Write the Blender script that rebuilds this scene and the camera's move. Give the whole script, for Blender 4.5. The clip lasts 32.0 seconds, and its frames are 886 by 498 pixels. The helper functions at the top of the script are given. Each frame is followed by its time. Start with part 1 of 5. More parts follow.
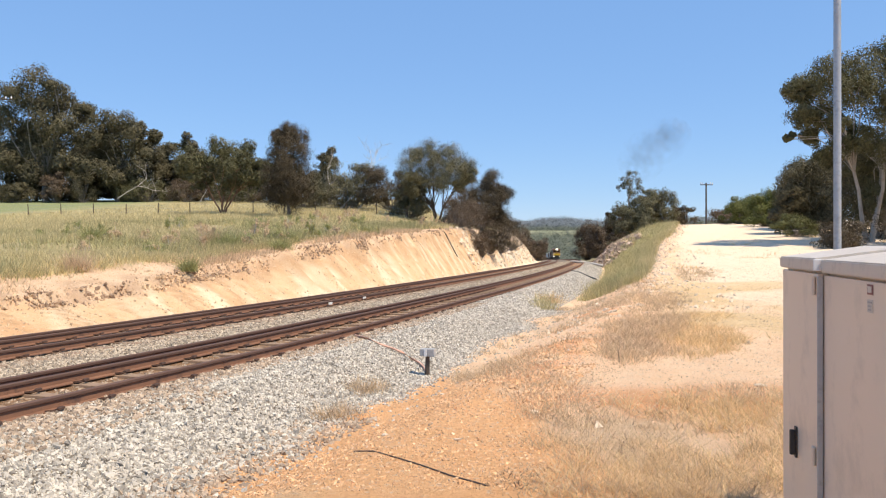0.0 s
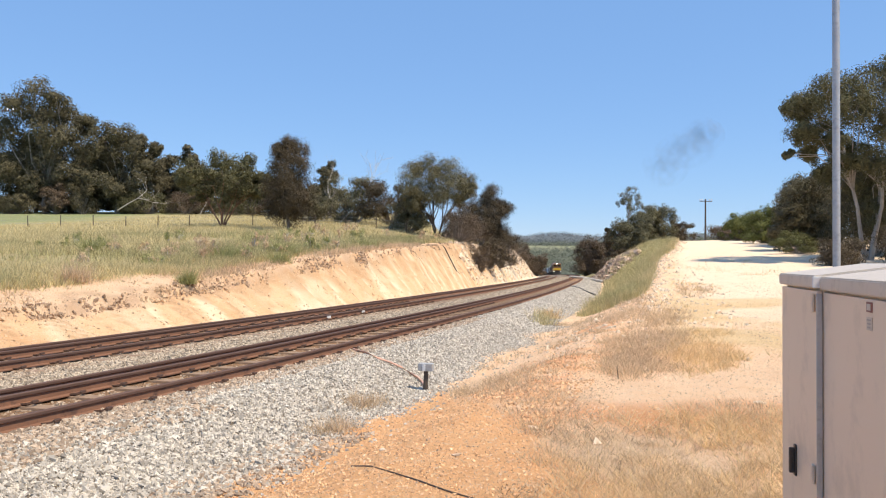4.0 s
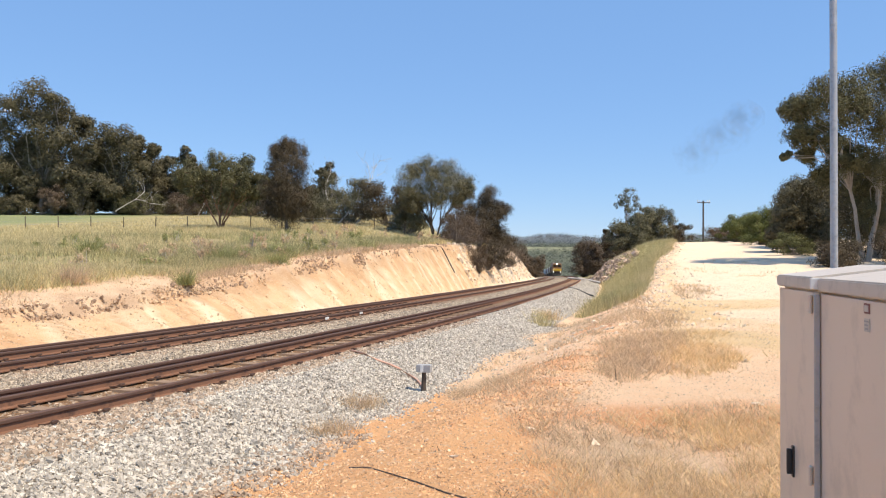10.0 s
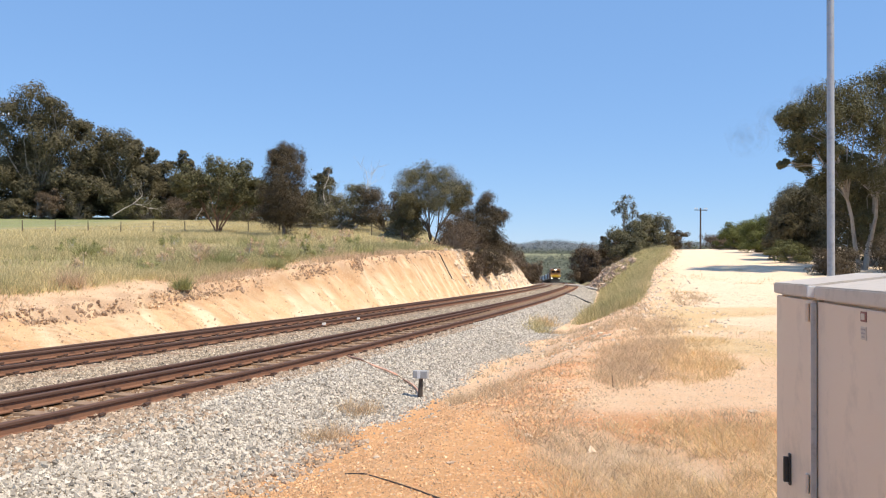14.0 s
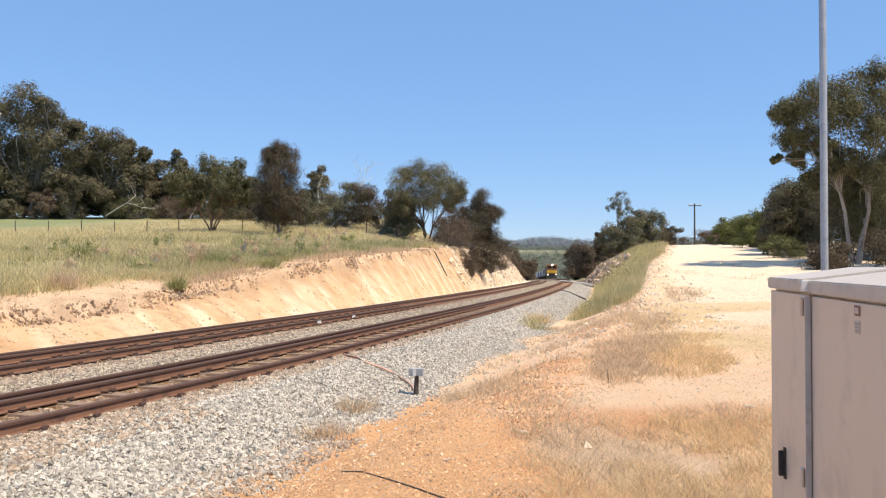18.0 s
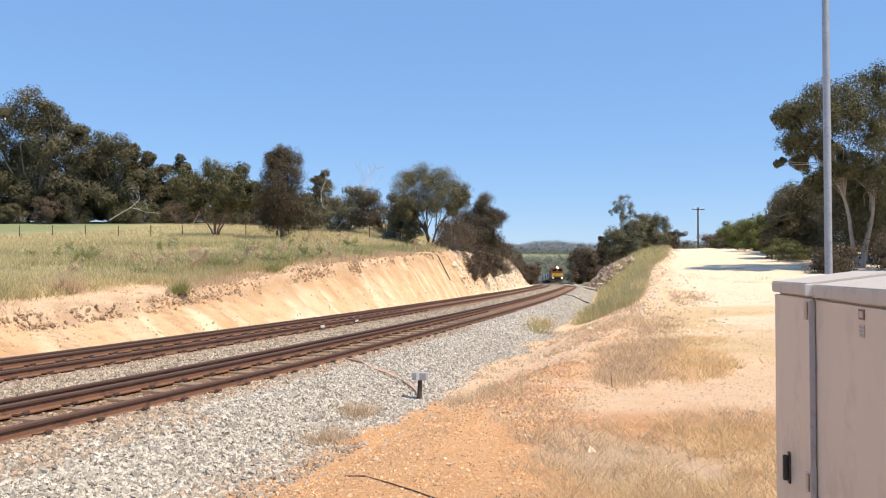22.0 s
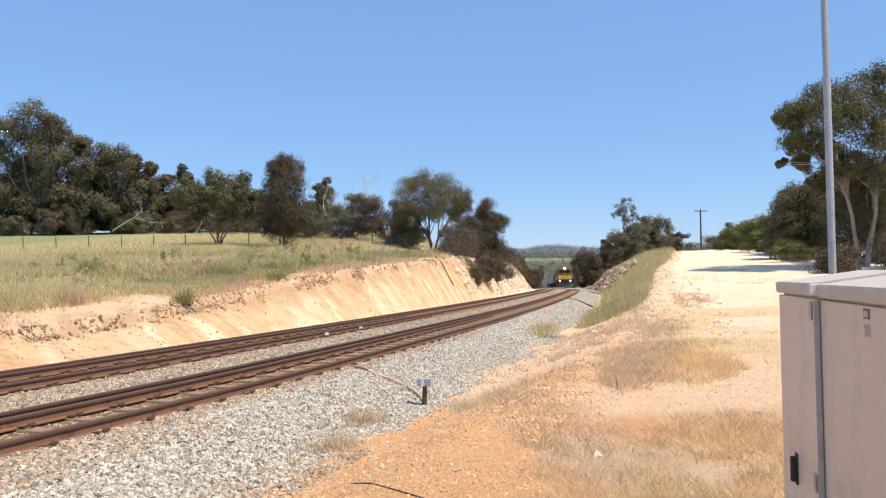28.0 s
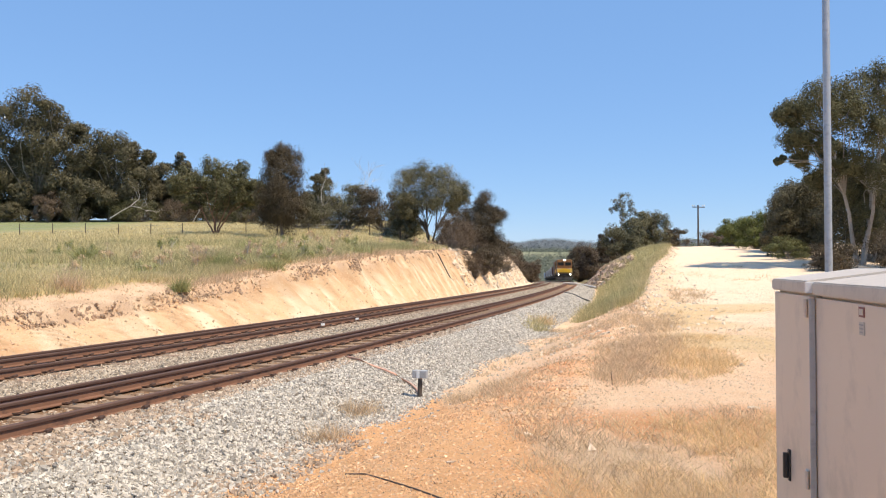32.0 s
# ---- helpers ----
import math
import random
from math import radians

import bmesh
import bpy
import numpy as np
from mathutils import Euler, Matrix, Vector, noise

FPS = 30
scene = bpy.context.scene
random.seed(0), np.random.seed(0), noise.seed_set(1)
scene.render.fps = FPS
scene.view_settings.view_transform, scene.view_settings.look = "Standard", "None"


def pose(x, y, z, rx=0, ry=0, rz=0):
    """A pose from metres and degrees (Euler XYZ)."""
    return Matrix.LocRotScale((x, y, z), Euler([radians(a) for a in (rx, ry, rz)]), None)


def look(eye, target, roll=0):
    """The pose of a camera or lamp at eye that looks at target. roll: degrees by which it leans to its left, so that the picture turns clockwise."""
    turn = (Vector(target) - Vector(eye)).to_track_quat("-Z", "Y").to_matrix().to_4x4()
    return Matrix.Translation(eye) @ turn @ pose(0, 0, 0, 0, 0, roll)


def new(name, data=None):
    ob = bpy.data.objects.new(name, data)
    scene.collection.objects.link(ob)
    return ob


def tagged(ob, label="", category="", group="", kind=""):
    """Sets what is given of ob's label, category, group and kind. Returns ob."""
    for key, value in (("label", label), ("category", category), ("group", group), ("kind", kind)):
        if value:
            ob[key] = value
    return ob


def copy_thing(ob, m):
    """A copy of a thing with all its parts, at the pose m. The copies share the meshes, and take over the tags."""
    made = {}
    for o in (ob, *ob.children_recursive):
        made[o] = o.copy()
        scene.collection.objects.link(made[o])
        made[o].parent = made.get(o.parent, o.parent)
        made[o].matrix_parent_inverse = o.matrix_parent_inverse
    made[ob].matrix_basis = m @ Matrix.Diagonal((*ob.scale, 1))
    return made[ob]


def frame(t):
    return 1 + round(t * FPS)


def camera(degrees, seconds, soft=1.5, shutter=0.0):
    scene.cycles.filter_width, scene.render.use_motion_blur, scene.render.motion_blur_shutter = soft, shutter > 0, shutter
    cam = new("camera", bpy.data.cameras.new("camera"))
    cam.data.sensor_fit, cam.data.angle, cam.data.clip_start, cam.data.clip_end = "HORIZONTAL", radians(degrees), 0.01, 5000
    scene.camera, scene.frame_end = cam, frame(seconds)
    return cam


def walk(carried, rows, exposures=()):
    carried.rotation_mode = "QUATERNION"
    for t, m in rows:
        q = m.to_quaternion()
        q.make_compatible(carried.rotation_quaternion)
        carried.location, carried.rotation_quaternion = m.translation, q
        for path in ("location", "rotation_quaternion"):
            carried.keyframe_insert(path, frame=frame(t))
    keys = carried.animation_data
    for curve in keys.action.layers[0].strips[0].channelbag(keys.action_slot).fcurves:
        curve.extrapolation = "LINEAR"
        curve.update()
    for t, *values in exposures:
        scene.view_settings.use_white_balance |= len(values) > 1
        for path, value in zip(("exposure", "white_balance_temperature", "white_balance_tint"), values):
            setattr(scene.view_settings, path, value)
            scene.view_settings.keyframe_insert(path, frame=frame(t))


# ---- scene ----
# The camera stands on the service road beside a double railway track and only sways a little.
# x is to the right, y along the view, z up; z = 0 is the head of the nearest rail, the eye is 1.52 m above it.
EYE = (0.0, 0.0, 1.52)
cam = camera(60.3, 32.0, soft=1.15)
PATH = [
    (0, 89.817, 0.129, 0.499),
    (0.5, 89.907, -0.079, 0.422),
    (1, 90.000, -0.188, 0.437),
    (1.5, 90.065, -0.254, 0.619),
    (2, 90.251, -0.194, 0.710),
    (2.5, 90.466, -0.225, 0.739),
    (3, 90.808, -0.191, 0.600),
    (3.5, 90.924, -0.242, 0.543),
    (5.5, 90.764, -0.436, 0.133),
    (6, 90.996, -0.544, 0.226),
    (6.5, 91.250, -0.516, 0.260),
    (7, 91.250, -0.509, 0.280),
    (7.5, 91.351, -0.449, 0.234),
    (8, 91.435, -0.417, 0.135),
    (8.5, 91.302, -0.330, 0.196),
    (9, 91.182, -0.264, 0.243),
    (9.5, 91.016, -0.285, 0.218),
    (10, 90.995, -0.322, 0.298),
    (10.5, 90.999, -0.342, 0.314),
    (11, 91.081, -0.313, 0.387),
    (11.5, 91.175, -0.364, 0.351),
    (12, 91.243, -0.471, 0.354),
    (12.5, 91.299, -0.524, 0.260),
    (13, 91.350, -0.612, 0.206),
    (13.5, 91.418, -0.670, 0.129),
    (14, 91.449, -0.612, 0.103),
    (14.5, 91.391, -0.614, 0.108),
    (16.5, 91.573, -0.313, -0.074),
    (17, 91.408, -0.259, -0.187),
    (17.5, 91.314, -0.249, -0.247),
    (18, 91.253, -0.177, -0.276),
    (18.5, 91.326, -0.220, -0.183),
    (19, 91.480, -0.216, -0.109),
    (19.5, 91.671, -0.153, -0.030),
    (20, 91.685, -0.016, 0.049),
    (20.5, 91.753, 0.008, -0.103),
    (21, 91.757, -0.015, -0.084),
    (21.5, 91.674, -0.026, -0.003),
    (22, 91.561, -0.120, -0.036),
    (22.5, 91.485, -0.185, -0.217),
    (23, 91.598, -0.103, -0.287),
    (23.5, 91.872, -0.029, -0.242),
    (24, 92.110, 0.099, -0.027),
    (24.5, 92.249, 0.243, 0.069),
    (25, 92.314, 0.350, 0.189),
    (25.5, 92.298, 0.306, 0.026),
    (27.5, 92.177, 0.701, 0.133),
    (28, 91.980, 0.737, 0.202),
    (28.5, 91.767, 0.699, 0.350),
    (29, 91.645, 0.602, 0.403),
    (29.5, 91.381, 0.492, 0.448),
    (30, 91.114, 0.431, 0.310),
    (30.5, 90.894, 0.345, 0.175),
    (31, 91.024, 0.191, -0.006),
    (31.5, 91.287, 0.047, -0.045),
    (32, 91.411, -0.063, -0.027),
]

walk(cam, [(t, pose(*EYE, rx, ry, rz)) for t, rx, ry, rz in PATH], [(0, 0.215, 6900, 12), (32, 0.215, 6900, 12)])

# ---- light ----
SUN = Vector((0.42, -0.26, 0.87)).normalized()
world = bpy.data.worlds.new("sky")
scene.world = world
world.use_nodes = True
wn, wl = world.node_tree.nodes, world.node_tree.links
sky = wn.new("ShaderNodeTexSky")
sky.sky_type = "NISHITA"
sky.sun_disc = False
sky.sun_elevation = math.asin(SUN.z)
sky.sun_rotation = math.atan2(SUN.x, SUN.y)
sky.air_density, sky.dust_density, sky.ozone_density = 1.0, 0.0, 4.5
haze = wn.new("ShaderNodeMix")
haze.data_type = "RGBA"
haze.inputs[0].default_value = 0.55
haze.inputs[7].default_value = (1.92, 3.66, 7.0, 1)
wl.new(sky.outputs[0], haze.inputs[6])
rich = wn.new("ShaderNodeHueSaturation")
rich.inputs["Saturation"].default_value = 1.06
wl.new(haze.outputs[2], rich.inputs["Color"])
wl.new(rich.outputs[0], wn["Background"].inputs[0])
wn["Background"].inputs[1].default_value = 0.127
sun = new("sun", bpy.data.lights.new("sun", "SUN"))
sun.data.energy, sun.data.angle, sun.data.color = 4.6, radians(0.53), (1.0, 0.89, 0.72)
sun.matrix_world = look(SUN * 50, (0, 0, 0))


# ---- materials ----
def nodes_of(name):
    m = bpy.data.materials.new(name)
    m.use_nodes = True
    return m, m.node_tree.nodes, m.node_tree.links, m.node_tree.nodes["Principled BSDF"]


def noise_node(n, l, coord, scale, detail=6.0, rough=0.6, stretch=None):
    t = n.new("ShaderNodeTexNoise")
    t.inputs["Scale"].default_value, t.inputs["Detail"].default_value, t.inputs["Roughness"].default_value = scale, detail, rough
    if stretch:
        mp = n.new("ShaderNodeMapping")
        mp.inputs["Scale"].default_value = stretch
        l.new(coord, mp.inputs[0])
        coord = mp.outputs[0]
    l.new(coord, t.inputs["Vector"])
    return t


def mix_node(n, l, fac, a, b, blend="MIX"):
    m = n.new("ShaderNodeMix")
    m.data_type, m.blend_type = "RGBA", blend
    for sock, v in ((m.inputs[0], fac), (m.inputs[6], a), (m.inputs[7], b)):
        if isinstance(v, (int, float)):
            sock.default_value = v
        elif isinstance(v, tuple):
            sock.default_value = (*v[:3], 1)
        else:
            l.new(v, sock)
    return m.outputs[2]


def ramp_node(n, l, fac, lo, hi):
    r = n.new("ShaderNodeMapRange")
    r.inputs[1].default_value, r.inputs[2].default_value = lo, hi
    l.new(fac, r.inputs[0])
    return r.outputs[0]


def plain(name, a, b, scale=3.0, fine=40.0, rough=0.7, metal=0.0, bump=0.2, stain=None, stain_amount=0.4, stretch=None, vary=0.0, depth=0.01):
    """A surface of two colours at two scales, with fine relief, and stains of a third colour."""
    m, n, l, p = nodes_of(name)
    co = n.new("ShaderNodeTexCoord").outputs["Object"]
    big = noise_node(n, l, co, scale, 5, 0.6, stretch)
    small = noise_node(n, l, co, fine, 6, 0.7, stretch)
    c = mix_node(n, l, ramp_node(n, l, big.outputs[0], 0.3, 0.7), a, b)
    dark = tuple(v * 0.72 for v in a)
    c = mix_node(n, l, ramp_node(n, l, small.outputs[0], 0.52, 0.75), c, dark)
    if stain:
        spot = noise_node(n, l, co, scale * 2.3, 8, 0.7)
        f = ramp_node(n, l, spot.outputs[0], 0.62 - 0.2 * stain_amount, 0.75)
        c = mix_node(n, l, f, c, stain)
    if vary:
        info = n.new("ShaderNodeObjectInfo")
        geo = n.new("ShaderNodeNewGeometry")
        add = n.new("ShaderNodeMath")
        add.operation = "ADD"
        l.new(info.outputs["Random"], add.inputs[0])
        l.new(geo.outputs["Random Per Island"], add.inputs[1])
        frac = n.new("ShaderNodeMath")
        frac.operation = "FRACT"
        l.new(add.outputs[0], frac.inputs[0])
        h = n.new("ShaderNodeHueSaturation")
        l.new(c, h.inputs["Color"])
        r = n.new("ShaderNodeMapRange")
        r.inputs[3].default_value, r.inputs[4].default_value = 1 - vary, 1 + vary
        l.new(frac.outputs[0], r.inputs[0])
        l.new(r.outputs[0], h.inputs["Value"])
        c = h.outputs[0]
    l.new(c, p.inputs["Base Color"])
    p.inputs["Roughness"].default_value, p.inputs["Metallic"].default_value = rough, metal
    if bump:
        bn = n.new("ShaderNodeBump")
        bn.inputs["Strength"].default_value, bn.inputs["Distance"].default_value = bump, depth
        l.new(small.outputs[0], bn.inputs["Height"])
        l.new(bn.outputs[0], p.inputs["Normal"])
    return m


def leafy(name, a, b, trans=0.25, vary=0.35):
    """Foliage: each leaf has its own shade, and some light comes through."""
    m, n, l, p = nodes_of(name)
    geo = n.new("ShaderNodeNewGeometry")
    co = n.new("ShaderNodeTexCoord").outputs["Object"]
    big = noise_node(n, l, co, 0.7, 4)
    c = mix_node(n, l, ramp_node(n, l, big.outputs[0], 0.3, 0.7), a, b)
    h = n.new("ShaderNodeHueSaturation")
    r = n.new("ShaderNodeMapRange")
    r.inputs[3].default_value, r.inputs[4].default_value = 1 - vary, 1 + vary
    l.new(geo.outputs["Random Per Island"], r.inputs[0])
    l.new(r.outputs[0], h.inputs["Value"])
    l.new(c, h.inputs["Color"])
    l.new(h.outputs[0], p.inputs["Base Color"])
    p.inputs["Roughness"].default_value = 0.7
    p.inputs["Specular IOR Level"].default_value = 0.25
    tr = n.new("ShaderNodeBsdfTranslucent")
    l.new(h.outputs[0], tr.inputs["Color"])
    mx = n.new("ShaderNodeMixShader")
    mx.inputs[0].default_value = trans
    l.new(p.outputs[0], mx.inputs[1])
    l.new(tr.outputs[0], mx.inputs[2])
    l.new(mx.outputs[0], n["Material Output"].inputs["Surface"])
    return m


def glowing(name, color, strength):
    m, n, l, p = nodes_of(name)
    p.inputs["Emission Color"].default_value = (*color, 1)
    p.inputs["Emission Strength"].default_value = strength
    return m


def soil_material():
    """Bare ground: the sheet's own soil colours, with grit, pebbles and relief."""
    m, n, l, p = nodes_of("soil")
    pos = n.new("ShaderNodeNewGeometry").outputs["Position"]
    col = n.new("ShaderNodeVertexColor")
    col.layer_name = "soil"
    mid = noise_node(n, l, pos, 1.6, 8, 0.65)
    fine = noise_node(n, l, pos, 22, 8, 0.75)
    peb = n.new("ShaderNodeTexVoronoi")
    peb.inputs["Scale"].default_value = 26
    l.new(pos, peb.inputs["Vector"])
    c = mix_node(n, l, ramp_node(n, l, mid.outputs[0], 0.35, 0.8), col.outputs[0], (0.94, 0.87, 0.79), "MULTIPLY")
    f = n.new("ShaderNodeMath")
    f.operation = "MULTIPLY"
    f.inputs[1].default_value = 0.5
    l.new(ramp_node(n, l, fine.outputs[0], 0.5, 0.72), f.inputs[0])
    c = mix_node(n, l, f.outputs[0], c, (0.62, 0.52, 0.43), "MULTIPLY")
    f2 = n.new("ShaderNodeMath")
    f2.operation = "MULTIPLY"
    f2.inputs[1].default_value = 0.6
    l.new(ramp_node(n, l, peb.outputs["Color"], 0.78, 0.95), f2.inputs[0])
    c = mix_node(n, l, f2.outputs[0], c, (0.72, 0.58, 0.42))
    l.new(c, p.inputs["Base Color"])
    p.inputs["Roughness"].default_value = 0.95
    p.inputs["Specular IOR Level"].default_value = 0.15
    b1 = n.new("ShaderNodeBump")
    b1.inputs["Strength"].default_value, b1.inputs["Distance"].default_value = 1.0, 0.05
    l.new(fine.outputs[0], b1.inputs["Height"])
    b2 = n.new("ShaderNodeBump")
    b2.inputs["Strength"].default_value, b2.inputs["Distance"].default_value = 0.5, 0.12
    l.new(mid.outputs[0], b2.inputs["Height"])
    l.new(b1.outputs[0], b2.inputs["Normal"])
    l.new(b2.outputs[0], p.inputs["Normal"])
    return m


M_SOIL = soil_material()
M_RAIL = plain("rusty_rail", (0.20, 0.098, 0.058), (0.25, 0.125, 0.074), 2, 60, 0.85, 0.05, 0.3, (0.06, 0.035, 0.03))
M_HEAD = plain("worn_rail_head", (0.10, 0.055, 0.04), (0.125, 0.068, 0.048), 1.5, 80, 0.85, 0.0, 0.1)
M_SLEEPER = plain("stained_concrete", (0.34, 0.235, 0.155), (0.25, 0.16, 0.10), 2.5, 30, 0.9, 0, 0.4, (0.14, 0.075, 0.045), 0.7)
M_CLIP = plain("rusty_clip", (0.075, 0.045, 0.035), (0.11, 0.06, 0.04), 10, 80, 0.8, 0.3, 0.2)
M_STONE = plain("ballast_stone", (0.43, 0.39, 0.33), (0.52, 0.475, 0.40), 6, 45, 0.9, 0, 0.35, (0.34, 0.28, 0.22), 0.3, None, 0.46)
M_STONE_TAN = plain("tan_ballast", (0.38, 0.305, 0.225), (0.46, 0.385, 0.29), 6, 45, 0.9, 0, 0.35, (0.22, 0.15, 0.10), 0.35, None, 0.46)
M_STONE_RUST = plain("dusty_ballast", (0.36, 0.27, 0.19), (0.46, 0.36, 0.265), 6, 45, 0.9, 0, 0.35, (0.17, 0.10, 0.065), 0.4, None, 0.4)
M_PEBBLE = plain("laterite_pebble", (0.70, 0.48, 0.31), (0.76, 0.57, 0.39), 6, 45, 0.95, 0, 0.3, (0.42, 0.23, 0.11), 0.5, None, 0.45)
M_GRIT = plain("grey_grit", (0.44, 0.33, 0.25), (0.62, 0.50, 0.39), 6, 45, 0.95, 0, 0.3, (0.30, 0.20, 0.14), 0.5, None, 0.5)
M_LATERITE = plain("orange_laterite", (0.72, 0.42, 0.22), (0.80, 0.54, 0.32), 6, 45, 0.95, 0, 0.3, (0.50, 0.26, 0.12), 0.5, None, 0.3)
M_PALE_ROCK = plain("pale_rock", (0.78, 0.66, 0.51), (0.68, 0.52, 0.37), 1.5, 20, 0.95, 0, 0.5, (0.42, 0.26, 0.15), 0.4, None, 0.25)
# brown clay with the shade below the lip mixed into its tone
M_SHADED_CLAY = plain("shaded_clay", (0.36, 0.245, 0.16), (0.46, 0.32, 0.21), 3, 25, 0.95, 0, 0.5, (0.16, 0.10, 0.07), 0.4, None, 0.3)
M_CLAY = plain("crumbling_clay", (0.56, 0.385, 0.24), (0.68, 0.49, 0.31), 3, 25, 0.95, 0, 0.5, (0.20, 0.13, 0.085), 0.4, None, 0.25)
M_PAINT = plain("beige_cabinet_paint", (0.77, 0.63, 0.485), (0.75, 0.61, 0.47), 0.6, 3, 0.42, 0, 0.0, (0.73, 0.59, 0.455), 0.1)
M_LID = plain("pale_lid_paint", (0.62, 0.54, 0.45), (0.58, 0.51, 0.43), 1.5, 14, 0.45, 0, 0.03, (0.5, 0.44, 0.38), 0.3)
M_DARKPLASTIC = plain("black_plastic", (0.02, 0.02, 0.022), (0.03, 0.03, 0.03), 5, 60, 0.45, 0, 0.05)
M_STEEL = plain("galvanised_steel", (0.40, 0.42, 0.43), (0.48, 0.50, 0.51), 4, 30, 0.5, 0.6, 0.05, (0.33, 0.34, 0.35), 0.3)
M_WHITE = plain("white_paint", (0.78, 0.77, 0.74), (0.70, 0.69, 0.66), 4, 30, 0.6, 0, 0.05, (0.55, 0.5, 0.43), 0.3)
M_RED = plain("faded_red", (0.30, 0.10, 0.08), (0.26, 0.11, 0.09), 8, 50, 0.6, 0, 0.0)
M_GREYINK = plain("grey_print", (0.36, 0.33, 0.30), (0.40, 0.36, 0.33), 8, 50, 0.6, 0, 0.0)
M_PIPE = plain("faded_red_conduit", (0.58, 0.30, 0.21), (0.62, 0.40, 0.30), 6, 50, 0.6, 0, 0.05, (0.5, 0.36, 0.26), 0.4)
M_WOOD = plain("weathered_timber", (0.075, 0.058, 0.045), (0.11, 0.085, 0.068), 4, 30, 0.95, 0, 0.5, None, 0.4, (1, 1, 0.15))
M_BARK = plain("grey_bark", (0.20, 0.17, 0.145), (0.30, 0.26, 0.22), 1.5, 12, 0.95, 0, 0.6, (0.12, 0.09, 0.07), 0.4, (1, 1, 0.3), 0, 0.03)
M_PALE_BARK = plain("pale_gum_bark", (0.30, 0.265, 0.225), (0.42, 0.375, 0.32), 1.2, 10, 0.85, 0, 0.3, (0.27, 0.21, 0.16), 0.5, (1, 1, 0.3), 0, 0.02)
M_DEAD = plain("bleached_wood", (0.60, 0.56, 0.50), (0.48, 0.44, 0.40), 3, 20, 0.9, 0, 0.3)
M_RED_BARK = plain("reddish_bark", (0.26, 0.14, 0.09), (0.20, 0.12, 0.085), 2, 12, 0.9, 0, 0.5)
M_OLIVE = leafy("olive_gum_leaves", (0.09, 0.088, 0.042), (0.14, 0.13, 0.062), 0.07, 0.38)
M_GUM = leafy("gum_leaves", (0.085, 0.076, 0.042), (0.14, 0.121, 0.067), 0.07, 0.38)
M_GREYOLIVE = leafy("grey_olive_leaves", (0.125, 0.12, 0.068), (0.18, 0.165, 0.095), 0.15, 0.3)
# brighter, greener gum leaves: sunlight on the roadside bushes put into the colour
M_GUM_LIT = leafy("sunlit_gum_leaves", (0.1125, 0.135, 0.0405), (0.162, 0.171, 0.0558))
M_SHEOAK = leafy("sheoak_needles", (0.15, 0.14, 0.08), (0.20, 0.18, 0.105), 0.2)
M_SHEOAK_DARK = leafy("dark_sheoak_needles", (0.08625, 0.0675, 0.04275), (0.12, 0.09375, 0.0585), 0.2)
M_DRYLEAF = leafy("dry_brown_foliage", (0.12, 0.084, 0.056), (0.16, 0.12, 0.08), 0.2)
M_SHRUB = leafy("green_shrub_leaves", (0.13, 0.14, 0.05), (0.19, 0.185, 0.08))
M_WEED = leafy("fresh_weed", (0.32, 0.33, 0.13), (0.40, 0.39, 0.18), 0.35)
M_STRAW = leafy("dry_straw", (0.82, 0.61, 0.335), (0.68, 0.50, 0.29), 0.3, 0.3)
M_GRASS = leafy("green_grass", (0.37, 0.345, 0.17), (0.47, 0.42, 0.22), 0.3, 0.3)
M_HAY = leafy("yellowing_grass", (0.66, 0.555, 0.30), (0.55, 0.475, 0.26), 0.3, 0.3)
M_DRYTUFT = leafy("grey_dry_grass", (0.70, 0.53, 0.345), (0.57, 0.425, 0.28), 0.35, 0.3)
M_YELLOW = plain("loco_yellow", (0.78, 0.48, 0.03), (0.70, 0.42, 0.03), 1.2, 14, 0.45, 0, 0.03, (0.35, 0.2, 0.05), 0.4)
M_ORANGE = plain("faded_orange_paint", (0.30, 0.145, 0.05), (0.24, 0.11, 0.04), 1.2, 14, 0.5, 0, 0.03, (0.16, 0.08, 0.03), 0.4)
M_OXIDE = plain("grimy_brown_paint", (0.20, 0.095, 0.06), (0.155, 0.075, 0.05), 0.9, 12, 0.6, 0, 0.05, (0.08, 0.05, 0.04), 0.5)
M_LOCODARK = plain("grimy_black_paint", (0.035, 0.032, 0.03), (0.055, 0.048, 0.042), 1.5, 14, 0.6, 0.1, 0.05)
M_GLASS = plain("dark_cab_glass", (0.015, 0.017, 0.02), (0.02, 0.022, 0.025), 1, 5, 0.08, 0, 0)
M_GREYBOX = plain("light_grey_container", (0.76, 0.76, 0.75), (0.68, 0.68, 0.67), 0.8, 10, 0.6, 0, 0.05, (0.36, 0.27, 0.2), 0.35)
M_GREYCASE = plain("grey_case", (0.42, 0.42, 0.41), (0.36, 0.36, 0.36), 6, 40, 0.6, 0, 0.05, (0.28, 0.25, 0.22), 0.3)
M_LAMP = glowing("lit_headlight", (1.0, 0.93, 0.78), 9.0)


# ---- mesh helpers ----
def holder(name, label, category, group="", at=(0, 0, 0), turn=0.0):
    ob = new(name)
    ob.empty_display_size = 0.1
    ob.matrix_basis = pose(*at, 0, 0, turn)
    return tagged(ob, label, category, group)


def part(name, bm, material, parent, label=""):
    me = bpy.data.meshes.new(name)
    bm.to_mesh(me)
    bm.free()
    me.materials.append(material)
    ob = new(name, me)
    ob.parent = parent
    return tagged(ob, label)


